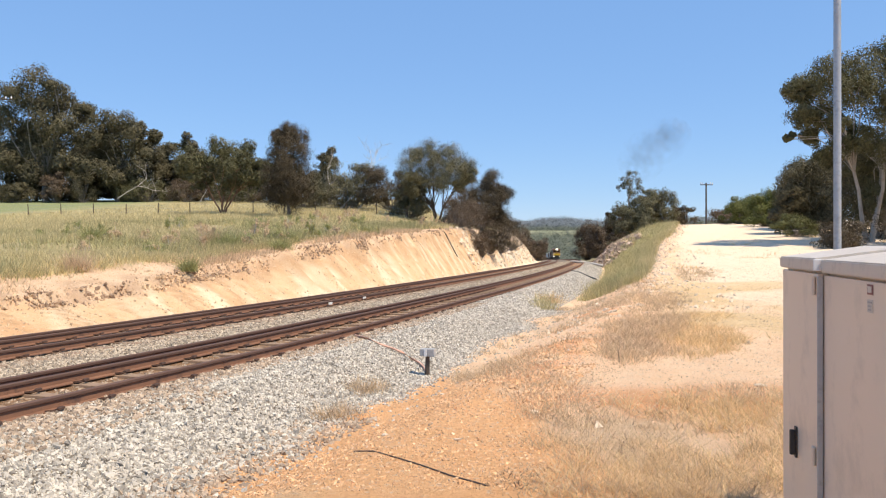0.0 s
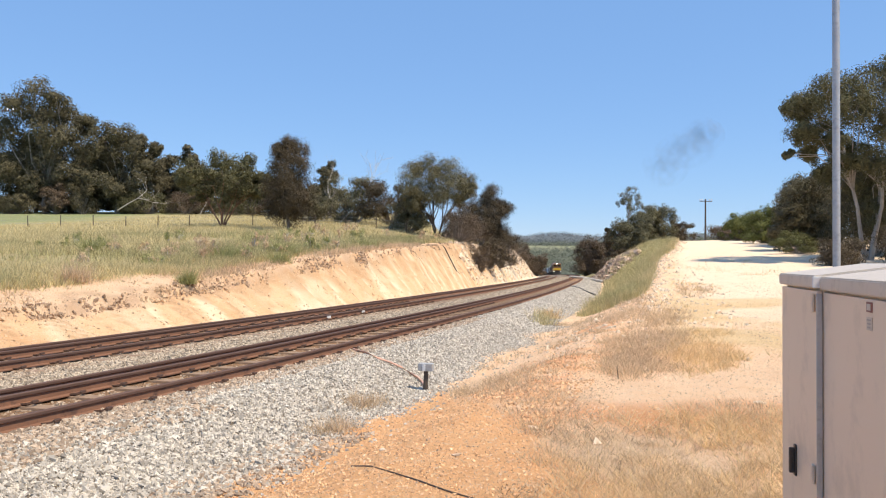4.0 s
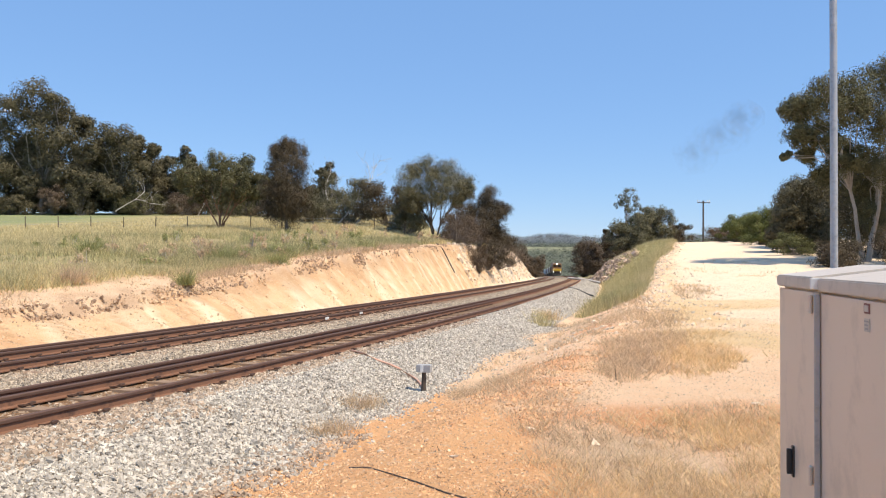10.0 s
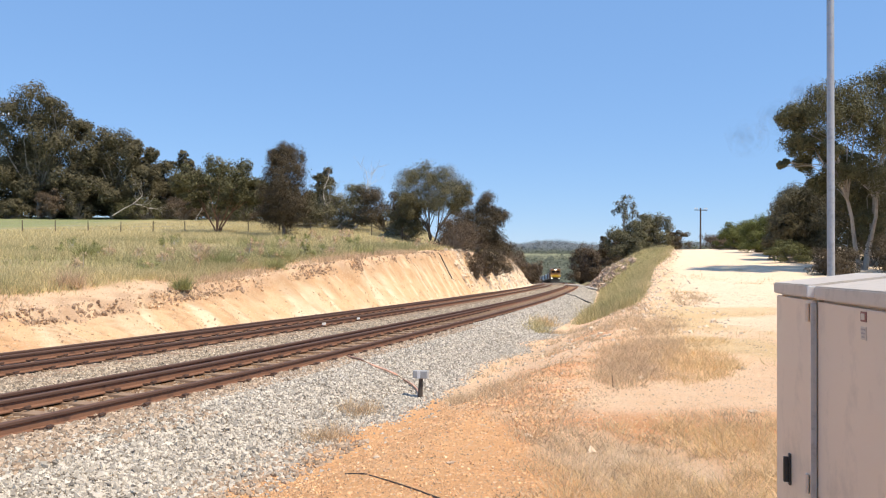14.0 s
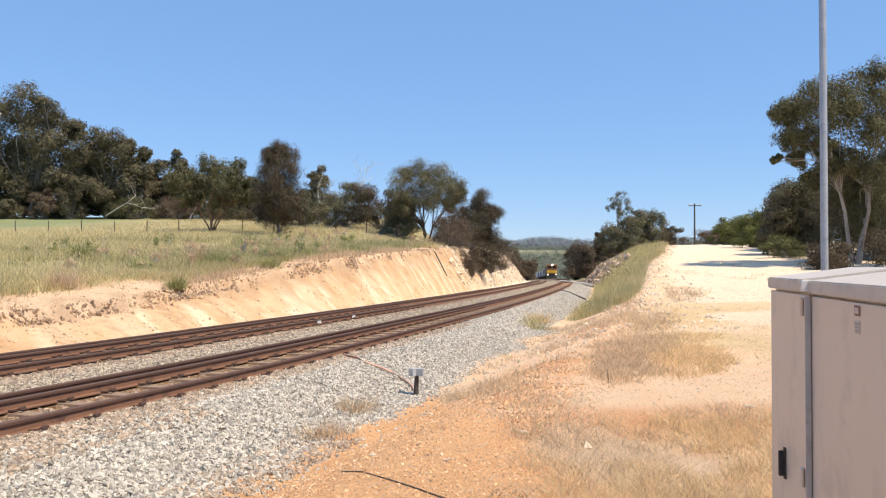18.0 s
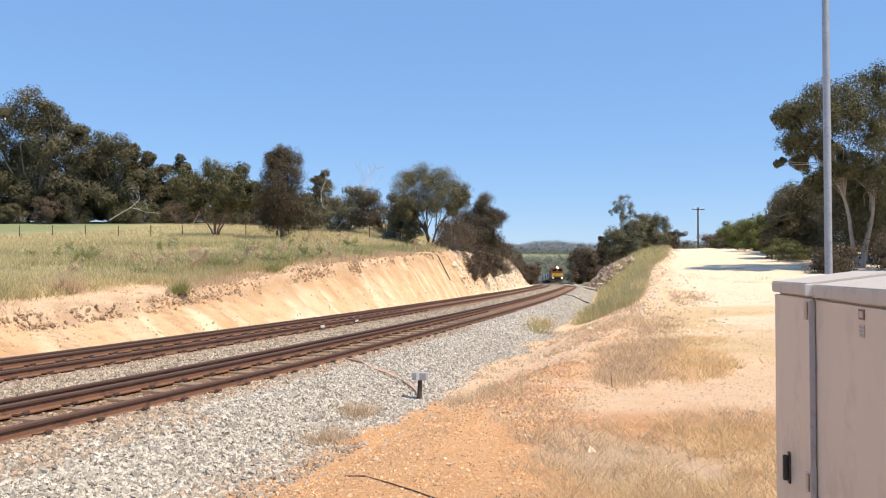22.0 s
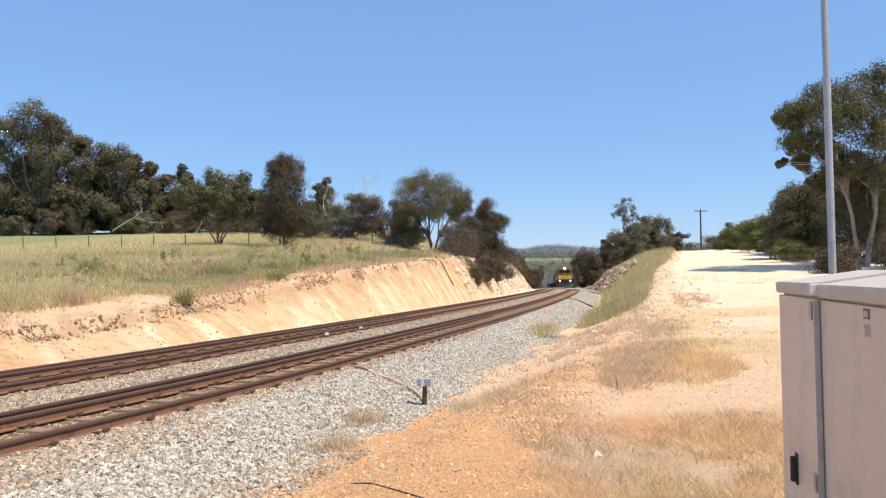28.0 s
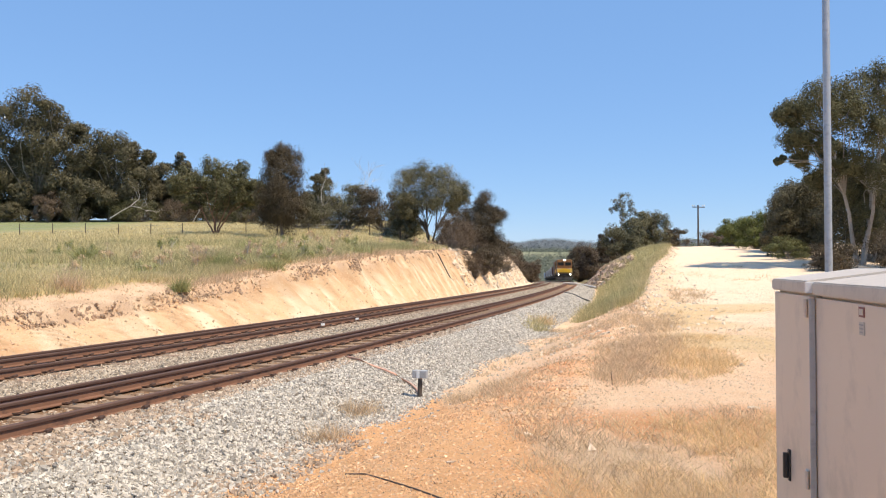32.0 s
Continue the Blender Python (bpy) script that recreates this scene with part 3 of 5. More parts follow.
# ---- cabinets beside the camera ----
def equipment_cabinet(at, turn, width, depth, height, hinge_near, stickers):
    """A steel equipment cabinet; its local x runs along the front, local y goes into it."""
    cab = holder("equipment_cabinet", "tall beige painted steel trackside equipment cabinet" + (" with small stickers" if stickers else " with black handle"), "cabinet", "equipment cabinets", at, turn)
    bm = bmesh.new()
    box(bm, (width, depth, height - 0.05), (width / 2, depth / 2, (height - 0.05) / 2), 0.006)
    part("body", bm, M_PAINT, cab)
    bm = bmesh.new()
    box(bm, (width - 0.004, 0.02, height - 0.095), (width / 2, -0.012, (height - 0.095) / 2 + 0.035), 0.005)
    door = part("door", bm, M_PAINT, cab)
    # pitched lid with a turned-down edge
    bm = bmesh.new()
    o = 0.035
    pts = [(-o, height - 0.05), (-o, height), (depth * 0.6, height + 0.05), (depth + o, height), (depth + o, height - 0.05)]
    va = [bm.verts.new((0.0, b, c)) for b, c in pts]
    vb = [bm.verts.new((width, b, c)) for b, c in pts]
    bm.faces.new(va[::-1])
    bm.faces.new(vb)
    for i in range(5):
        j = (i + 1) % 5
        bm.faces.new((va[i], va[j], vb[j], vb[i]))
    bmesh.ops.recalc_face_normals(bm, faces=bm.faces)
    bmesh.ops.bevel(bm, geom=list(bm.edges), offset=0.005, segments=2, affect="EDGES")
    part("lid", bm, M_LID, cab, "pale beige pitched lid")
    if hinge_near:
        bm = bmesh.new()
        box(bm, (0.006, 0.022, height - 0.10), (width + 0.002, -0.014, (height - 0.10) / 2 + 0.03), 0.002)
        part("edge_trim", bm, M_STEEL, cab, "pale metal edge strip")
        # added white piece: sunlight on the lid's end face put into paint
        bm = bmesh.new()
        box(bm, (0.010, 0.05, 0.045), (width + 0.004, -0.015, height - 0.026), 0.003)
        part("sunlit_lid_end", bm, M_WHITE, cab, "lid end face painted white for sunlight")
        for hz in (height - 0.145, 0.77, 0.15):
            bm = bmesh.new()
            rod(bm, (width - 0.028, -0.032, hz), (width - 0.028, -0.032, hz + 0.072), 0.008)
            box(bm, (0.03, 0.008, 0.072), (width - 0.048, -0.026, hz + 0.036), 0.002)
            part("hinge", bm, M_PAINT, door)
        kx, kz = 0.275, height - 0.805
        bm = bmesh.new()
        box(bm, (0.03, 0.010, 0.135), (kx, -0.026, kz), 0.004)
        hd = part("handle", bm, M_DARKPLASTIC, door, "black swing handle")
        bm = bmesh.new()
        box(bm, (0.018, 0.022, 0.11), (kx + 0.004, -0.042, kz), 0.006)
        part("lever", bm, M_DARKPLASTIC, hd)
        bm = bmesh.new()
        box(bm, (0.012, 0.006, 0.03), (kx - 0.045, -0.024, kz - 0.035), 0.002)
        part("keyhole", bm, M_DARKPLASTIC, door, "small black keyhole cover")
    if stickers:
        bm = bmesh.new()
        box(bm, (0.055, 0.002, 0.033), (0.55, -0.0235, height - 0.086), 0)
        st = part("sticker", bm, M_RED, door, "small faded red warning sticker")
        bm = bmesh.new()
        box(bm, (0.034, 0.002, 0.020), (0.55, -0.0255, height - 0.086), 0)
        part("sticker_centre", bm, M_LID, st)
        bm = bmesh.new()
        box(bm, (0.052, 0.002, 0.042), (0.55, -0.0235, height - 0.139), 0)
        st = part("label", bm, M_LID, door, "worn pale label with unreadable print")
        for k in range(3):
            bm = bmesh.new()
            box(bm, (0.04 - 0.008 * k, 0.001, 0.005), (0.55, -0.0255, height - 0.127 - 0.012 * k), 0)
            part("print_bar", bm, M_GREYINK, st)
    return cab


CAB_Z = -0.12
equipment_cabinet((1.590, 3.60, CAB_Z), -101.9, 0.62, 0.55, 1.59, True, False)
equipment_cabinet((1.590 - 0.206 * 0.625 + 0.022, 3.60 - 0.979 * 0.625, CAB_Z), -101.9, 1.05, 0.55, 1.585, False, True)


def cable_pillar():
    p = holder("cable_pillar", "pale grey rounded cable pillar behind the cabinets", "cable pillar", at=(2.64, 4.35, CAB_Z), turn=-12)
    bm = bmesh.new()
    box(bm, (0.36, 0.20, 1.60), (0, 0, 0.80), 0.05)
    part("shell", bm, M_LID, p)
    bm = bmesh.new()
    box(bm, (0.40, 0.24, 0.08), (0, 0, 0.04), 0.01)
    part("plinth", bm, M_STEEL, p)


cable_pillar()


def steel_post():
    x, y = 2.126, 4.2
    z = ground_at(x, y)
    p = holder("steel_post", "tall plain galvanised steel post standing behind the cabinets", "post", at=(x, y, z))
    bm = bmesh.new()
    rod(bm, (0, 0, 0), (0, 0, 3.3), 0.0206, 0.0191, 20)
    part("pole", bm, M_STEEL, p)
    bm = bmesh.new()
    rod(bm, (0, 0, -0.02), (0, 0, 0.02), 0.06, None, 20)
    part("base_plate", bm, M_STEEL, p)


steel_post()


def cable_marker():
    x, y = -0.36, 12.0
    z = ground_at(x, y) - 0.03
    p = holder("trackside_marker", "short steel stake with a grey box at its top", "marker post", at=(x, y, z), turn=-14)
    bm = bmesh.new()
    rod(bm, (0, 0, 0), (0.012, 0, 0.36), 0.042, 0.034, 12)
    part("stake", bm, M_WOOD, p, "dark weathered stake")
    bm = bmesh.new()
    box(bm, (0.235, 0.12, 0.12), (0.012, 0, 0.40), 0.012)
    bx = part("box", bm, M_GREYCASE, p, "grey junction box")
    bm = bmesh.new()
    box(bm, (0.05, 0.006, 0.112), (-0.01, -0.061, 0.40), 0.002)
    part("band", bm, M_WHITE, bx, "white band")


cable_marker()


# ---- trees ----
def leaf_cloud(rng, centres, radii, per, size, slim=0.35, droop=0.0, face=None, curl=0.45):
    """Small pointed leaves round clump centres, lying along the clump's outside: vertices and triangles."""
    c = np.repeat(np.asarray(centres), per, axis=0)
    rad = np.repeat(np.asarray(radii), per, axis=0)
    n = len(c)
    g = rng.normal(size=(n, 3))
    g /= np.linalg.norm(g, axis=1)[:, None]
    p = c + g * rad * (rng.uniform(0.08, 1.0, (n, 1)) ** 0.4)
    nrm = 0.7 * g + curl * rng.normal(size=(n, 3))
    if face is not None:
        nrm = nrm + np.repeat(np.asarray(face), per, axis=0)
    nrm /= np.linalg.norm(nrm, axis=1)[:, None] + 1e-6
    a = rng.normal(size=(n, 3))
    a[:, 2] -= droop
    a -= nrm * (a * nrm).sum(1)[:, None]
    a /= np.linalg.norm(a, axis=1)[:, None] + 1e-6
    b = np.cross(nrm, a)
    s = np.repeat(np.broadcast_to(np.asarray(size, float), (len(centres),)), per)[:, None] * rng.uniform(0.6, 1.5, (n, 1))
    V = np.stack([p - a * s * 0.9 - b * s * slim, p - a * s * 0.7 + b * s * slim, p + a * s], 1).reshape(-1, 3)
    return V, np.arange(3 * n).reshape(-1, 3)


def crown_lobes(rng, height, width, base, count, peak):
    """Lobes (x, y, z, radius) of a crown that is broadest at the share peak of its height."""
    lobes, tries = [], 0
    while len(lobes) < count and tries < 4000:
        tries += 1
        v, a = rng.uniform(0, 1), rng.uniform(0, 6.283)
        wide = math.sqrt(max(0.05, 1 - ((v - peak) / (1.08 - peak if v > peak else peak + 0.25)) ** 2))
        rad = width * rng.uniform(0.15, 0.23) * (0.7 + 0.3 * wide)
        r = max(0.0, width / 2 * wide - rad) * rng.uniform(0, 1) ** 0.45
        z = base + rad * 0.7 + (height - base - 1.6 * rad) * v
        c = (r * math.cos(a), r * math.sin(a), z, rad)
        if all((c[0] - o[0]) ** 2 + (c[1] - o[1]) ** 2 + (c[2] - o[2]) ** 2 > (0.5 * (rad + o[3])) ** 2 for o in lobes):
            lobes.append(c)
    return lobes


def tree(name, x, y, leaf, bark, seed, label, lobes, stems=1, sub=20, per=80, size=0.2, slim=0.4, droop=0.6, fork=0.3, lean=0.0, flat=0.92, loose=0.44, spread=0.12, girth=1.0, sunk=0.1):
    """A tree: stems, forking limbs, and a crown of separate lobes, each a cluster of leafy sprays."""
    rng = np.random.RandomState(seed)
    t = holder(name, label, name.replace("_", " "), at=(x, y, ground_at(x, y) - sunk))
    height = max(c[2] + c[3] for c in lobes)
    width = max(c[0] for c in lobes) - min(c[0] for c in lobes)
    br0 = (0.016 * height + 0.03) * girth
    paths, tops = [], []
    for s in range(stems):
        a = 6.283 * s / stems + rng.uniform(0, 1)
        sp = 0.0 if stems == 1 else spread * max(width, 0.4 * height)
        br = br0 / stems ** 0.4
        h = height * fork
        p = [Vector((sp * q * math.cos(a) + lean * h * q + rng.uniform(-0.015, 0.015) * height * (q > 0.2), sp * q * math.sin(a), h * z)) for q, z in ((0.12, 0), (0.3, 0.3), (0.65, 0.65), (1.0, 1.0))]
        paths.append(list(zip(p, (br * 1.35, br, br * 0.85, br * 0.7))))
        tops.append((p[2], p[3], br))
    V, F = tubes(paths, 9)
    raw("trunk", V, F, bark, t, smooth=True)
    limbs, C, R, N = [], [], [], []
    for k, (lx, ly, lz, lr) in enumerate(lobes):
        c, lr = Vector((lx, ly, lz)), lr * 1.06
        p1, p2, br = min(tops, key=lambda q: (q[1] - c).length)
        bend = Vector(rng.uniform(-0.12, 0.12, 3)) * (c - p2).length
        mid = p2.lerp(c, 0.5) + bend + Vector((0, 0, 0.05 * height))
        limbs.append([(p1.lerp(p2, rng.uniform(0.5, 1.0)), br * 0.5), (p2.lerp(mid, 0.5) + bend * 0.4, br * 0.34), (mid, br * 0.24), (c - Vector((0, 0, lr * 0.3)), br * 0.1)])
        m = max(5, int(sub * rng.uniform(0.8, 1.2)))
        for j in range(m):
            d = Vector(rng.normal(size=3)).normalized()
            d.z = abs(d.z) if rng.rand() < 0.35 else d.z
            q = c + Vector((d.x, d.y, d.z * flat)) * lr * rng.uniform(0.5, 0.88)
            C.append(tuple(q))
            sr = lr * loose * rng.uniform(0.65, 1.25)
            R.append((sr, sr, sr * flat))
            N.append(tuple(d * 0.7 + Vector((0, 0, 0.15))))
            if j % 3 == 0:
                e = c.lerp(q, 0.5) + Vector(rng.uniform(-0.1, 0.1, 3)) * lr
                limbs.append([(mid.lerp(c, 0.7), br * 0.14), (e, br * 0.09), (q, br * 0.03)])
        near = sorted((o for o in lobes if o is not lobes[k]), key=lambda o: (Vector(o[:3]) - c).length)[:1]
        for o in near:
            C.append(tuple(c.lerp(Vector(o[:3]), rng.uniform(0.4, 0.6)) + Vector(rng.uniform(-0.2, 0.2, 3)) * lr))
            R.append((lr * 0.5, lr * 0.5, lr * 0.45))
            N.append((0, -0.1, 0.2))
    V, F = tubes(limbs, 5)
    raw("branchwork", V, F, bark, t, smooth=True)
    V, F = leaf_cloud(rng, C, R, per, size, slim, droop, N)
    raw("crown", V, F, leaf, t)
    return t


def deep(seed, lobes, depth, copies=2):
    """Gives flat lobes (x, z, radius) their places in depth, more than one behind another."""
    r = np.random.RandomState(seed)
    half = max(abs(c[0]) for c in lobes) + 0.1
    out = []
    for k, (lx, lz, lr) in enumerate(lobes):
        room = depth * math.sqrt(max(0.1, 1 - (lx / half) ** 2))
        for j in range(copies):
            out.append((lx * (1 - 0.12 * j), room * ((j + r.uniform(0.1, 0.9)) / copies * 2 - 1), lz + (r.uniform(-0.6, 0.1) * lr if j else 0), lr * (1 - 0.12 * j)))
    return out


def dead_tree(x, y, height, spread, seed, label, lift=0.0):
    """Bare bleached branches."""
    rng = np.random.RandomState(seed)
    limbs = []

    def grow(p, v, r, n):
        if n == 0:
            return
        q = p + v
        limbs.append([(p, r), (p.lerp(q, 0.5) + Vector(rng.uniform(-0.08, 0.08, 3)) * v.length, r * 0.8), (q, r * 0.55)])
        for k in range(rng.randint(2, 4)):
            grow(q, (v.normalized() + Vector(rng.uniform(-0.9, 0.9, 3))).normalized() * v.length * rng.uniform(0.5, 0.85), r * 0.55, n - 1)
    grow(Vector((0, 0, 0)), Vector((spread, 0, height * 0.42)), 0.03 + 0.012 * height, 5)
    V, F = tubes(limbs, 5)
    t = holder("dead_tree", label, "dead tree", at=(x, y, ground_at(x, y) - 0.1 + lift))
    raw("branchwork", V, F, M_DEAD, t, smooth=True)


def bush(name, x, y, height, width, leaf, seed, label, n=26, per=60, size=0.12, twig=M_BARK, droop=-0.3, slim=0.3):
    """A shrub: twigs from one root to leafy clumps of many sizes over a humped, broken outline."""
    rng = np.random.RandomState(seed)
    t = holder(name, label, name.replace("_", " "), at=(x, y, ground_at(x, y) - 0.05))
    centres, paths, face, rad = [], [], [], []
    hump = [(rng.uniform(-0.3, 0.3) * width, rng.uniform(-0.3, 0.3) * width, rng.uniform(0.7, 1.15)) for k in range(5)]
    for k in range(n):
        hx, hy, hh = hump[rng.randint(5)]
        a, v = rng.uniform(0, 6.283), rng.uniform(0.08, 1) ** 0.8
        r = width * 0.24 * math.sqrt(rng.uniform(0.1, 1)) * (1.0 - 0.5 * v * v)
        c = (hx + r * math.cos(a), hy + r * math.sin(a), height * v * hh * 0.92)
        centres.append(c)
        face.append((0.4 * math.cos(a), 0.4 * math.sin(a), 0.2 + 0.5 * v))
        q = width * rng.uniform(0.07, 0.16)
        rad.append((q, q, q * min(1.2, 0.6 * height / width + 0.3)))
        paths.append([((0.12 * c[0], 0.12 * c[1], 0), 0.008 * height + 0.006), ((c[0] * 0.6, c[1] * 0.6, c[2] * 0.55), 0.005 * height + 0.004), (c, 0.003)])
    V, F = tubes(paths, 4)
    raw("branchwork", V, F, twig, t)
    V, F = leaf_cloud(rng, centres, rad, per * 2, size * 0.66, slim, droop, face)
    raw("foliage", V, F, leaf, t)
    return t


GUM = "tall eucalyptus with dark olive crown and pale limbs"
STAND = "shady eucalyptus in a stand of trees"


def gum(x, y, height, width, leaf, bark, seed, label, base=0.05, count=16, peak=0.55, **more):
    """A eucalyptus with a crown of chance lobes."""
    return tree("eucalyptus_tree", x, y, leaf, bark, seed, label, crown_lobes(np.random.RandomState(seed + 500), height, width, height * base, count, peak), **more)


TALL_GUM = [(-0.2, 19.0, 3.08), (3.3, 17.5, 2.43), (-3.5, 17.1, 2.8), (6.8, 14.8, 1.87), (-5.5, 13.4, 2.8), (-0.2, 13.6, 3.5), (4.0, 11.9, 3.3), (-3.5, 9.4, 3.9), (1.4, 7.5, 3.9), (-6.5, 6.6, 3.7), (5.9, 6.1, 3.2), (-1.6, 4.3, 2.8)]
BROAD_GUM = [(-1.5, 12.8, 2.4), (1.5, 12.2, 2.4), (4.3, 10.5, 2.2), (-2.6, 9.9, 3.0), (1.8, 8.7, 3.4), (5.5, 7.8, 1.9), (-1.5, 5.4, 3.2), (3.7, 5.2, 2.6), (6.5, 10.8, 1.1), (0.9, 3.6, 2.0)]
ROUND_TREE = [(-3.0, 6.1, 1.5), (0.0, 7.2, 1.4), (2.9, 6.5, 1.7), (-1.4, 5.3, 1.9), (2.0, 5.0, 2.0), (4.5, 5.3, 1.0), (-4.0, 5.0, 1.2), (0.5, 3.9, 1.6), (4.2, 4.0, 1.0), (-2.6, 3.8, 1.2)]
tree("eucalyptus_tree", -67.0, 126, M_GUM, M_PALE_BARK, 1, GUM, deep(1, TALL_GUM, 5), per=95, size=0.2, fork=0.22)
gum(-79.0, 128, 16.5, 13.0, M_GUM, M_PALE_BARK, 2, GUM, per=95)
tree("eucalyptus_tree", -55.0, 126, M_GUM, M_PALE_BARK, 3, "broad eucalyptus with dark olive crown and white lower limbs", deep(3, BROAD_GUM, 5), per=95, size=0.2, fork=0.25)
gum(-61.5, 132, 13.0, 13.0, M_GUM, M_BARK, 4, STAND, 0.0, 22)
gum(-73.0, 134, 13.0, 13.0, M_GUM, M_BARK, 31, STAND, 0.0, 22)
gum(-47.2, 138, 12.6, 7.0, M_GUM, M_PALE_BARK, 5, "slender eucalyptus with an open crown", 0.2, 10, sub=10, per=60)
gum(-50.5, 135, 10.4, 9.0, M_GUM, M_BARK, 51, STAND, 0.0, 18)
gum(-44.5, 133, 9.6, 10.0, M_GUM, M_BARK, 6, STAND, 0.0, 20)
gum(-36.5, 130, 8.0, 10.0, M_GUM, M_BARK, 32, STAND, 0.0, 20)
gum(-28.0, 126, 6.5, 10.0, M_GUM, M_BARK, 33, STAND, 0.0, 20)
gum(-20.5, 122, 5.0, 8.0, M_GUM, M_BARK, 44, STAND, 0.0, 18)
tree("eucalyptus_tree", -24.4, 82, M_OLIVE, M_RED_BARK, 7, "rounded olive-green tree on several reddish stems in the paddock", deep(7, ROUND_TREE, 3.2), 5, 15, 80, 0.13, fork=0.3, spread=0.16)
NARROW = [(0, 0, 1.6, 1.5), (-1.2, 0.4, 2.2, 1.3), (1.3, -0.4, 2.4, 1.3), (-0.9, -0.8, 3.8, 1.5), (1.0, 0.5, 4.2, 1.5), (-1.1, 0.3, 5.6, 1.35), (1.1, -0.5, 6.0, 1.35), (-0.5, -0.5, 7.2, 1.2), (0.9, 0.4, 7.6, 1.1), (0.1, 0, 8.4, 0.85), (-1.0, 0.2, 8.0, 0.7), (0.2, -1.2, 3.0, 1.4), (0.0, -1.0, 5.4, 1.4)]
tree("sheoak_tree", -15.9, 75, M_SHEOAK_DARK, M_BARK, 8, "narrow dark brown-green sheoak with fine drooping needles", NARROW, 1, 22, 110, 0.2, 0.09, 0.9, 0.2, flat=1.25, loose=0.5)
gum(-16.9, 108, 8.6, 5.0, M_GUM, M_PALE_BARK, 9, "small open eucalyptus with white branches", 0.25, 9, sub=8, per=60, size=0.17, stems=2)
bush("scrub_bush", -12.4, 98, 6.0, 9.5, M_SHEOAK, 10, "grey-green scrub with dead twigs", 90, 90, 0.2)
bush("scrub_bush", -7.0, 94, 5.6, 8.0, M_SHEOAK_DARK, 11, "brown-green scrub beside the paddock", 90, 90, 0.2)
bush("scrub_bush", -18.5, 100, 4.0, 8.0, M_GUM, 34, "low grey-green scrub beside the paddock", 60, 90, 0.2)
bush("scrub_bush", -4.6, 88, 3.4, 6.0, M_SHEOAK, 12, "low grey-green scrub above the cutting", 60, 90, 0.18)
for k, (bx_, by_) in enumerate(((-70, 121), (-51.5, 125), (-63, 122), (-59, 122), (-49, 124), (-43, 124), (-36, 121), (-31, 119), (-26, 116), (-75, 123))):
    bush("scrub_bush", bx_, by_, 3.6 + 0.6 * (k % 4), 7.5, (M_GUM, M_OLIVE, M_DRYLEAF)[k % 3], 70 + k, "low scrub under a stand of eucalyptus", 60, 70, 0.2)
for bx_, by_ in ((-57, 130), (-65.5, 130), (-47.5, 129), (-53, 131)):
    bush("scrub_bush", bx_, by_, 3.2, 8.0, M_GUM, 120 + int(-bx_), "dark scrub at the back of a stand of eucalyptus", 40, 50, 0.3)
for k in range(9):
    bush("scrub_bush", -82 + 5.6 * k, 137 + (k % 3), 3.4 + 0.5 * (k % 2), 9.0, M_GUM, 90 + k, "dark scrub at the back of a stand of eucalyptus", 36, 46, 0.34)
dead_tree(-14.0, 97, 6.4, 2.2, 3, "bleached dead branches above the scrub")
dead_tree(-11.6, 96, 6.6, 1.9, 4, "bleached dead branches above the scrub")
dead_tree(-17.0, 103, 7.5, 0.8, 5, "bleached dead branches beside a small eucalyptus")
dead_tree(-52.2, 119.5, 4.6, 3.2, 6, "white fallen limb under a eucalyptus", 0.8)
dead_tree(-40.0, 122, 4.4, 1.0, 7, "bleached dead branches in a stand of trees")
FAN = [(-2.4, 8.0, 1.3), (-0.5, 8.4, 1.4), (1.7, 7.7, 1.5), (3.4, 6.9, 1.25), (-3.0, 6.6, 1.4), (-0.8, 6.6, 1.6), (1.7, 5.9, 1.5), (-3.1, 5.1, 1.25), (3.8, 5.6, 0.9), (-1.7, 4.8, 1.2), (2.7, 4.7, 1.1), (-2.6, 3.9, 0.8), (0.4, 4.9, 1.2)]
tree("sheoak_tree", -1.4, 85, M_SHEOAK, M_WOOD, 13, "spreading grey-green sheoak with dark forked limbs", deep(13, FAN, 3.0), 3, 18, 110, 0.17, 0.09, 0.2, 0.22, flat=0.95, loose=0.5, spread=0.1)
LEANING = [(1.0, 4.5, 1.1), (2.1, 3.4, 0.9), (-0.1, 3.5, 1.25), (1.3, 2.6, 1.2), (-1.1, 2.4, 1.2), (0.2, 1.4, 1.3), (1.8, 1.0, 0.95), (-1.4, 1.0, 1.1), (-2.4, 1.6, 0.9), (-2.8, 0.7, 0.8)]
tree("sheoak_tree", 3.0, 72, M_SHEOAK_DARK, M_BARK, 14, "dark leaning sheoak rooted on the slope of the cutting", deep(14, LEANING, 1.8), 3, 18, 110, 0.17, 0.09, 0.3, 0.3, 0.25, flat=1.1, loose=0.5)
bush("dry_shrub", 0.7, 63, 3.4, 4.0, M_DRYLEAF, 15, "brown dry shrub on the edge of the cutting", 90, 30, 0.1)
bush("dry_shrub", 1.4, 66, 3.4, 4.4, M_DRYLEAF, 16, "brown dry shrub on the slope of the cutting", 90, 36, 0.1)
bush("dry_shrub", 3.6, 69, 3.0, 4.0, M_SHEOAK_DARK, 35, "dark shrub on the slope of the cutting", 80, 60, 0.1)
bush("dry_shrub", 2.7, 64, 2.8, 3.4, M_DRYLEAF, 60, "brown leafless shrub on the slope of the cutting", 90, 30, 0.1)
bush("dry_shrub", 5.0, 76, 3.4, 4.0, M_SHEOAK_DARK, 61, "brown-green shrub on the slope of the cutting", 60, 50, 0.08)
bush("dry_shrub", 6.8, 86, 3.2, 4.4, M_DRYLEAF, 62, "brown shrub on the slope of the cutting", 60, 40, 0.09)
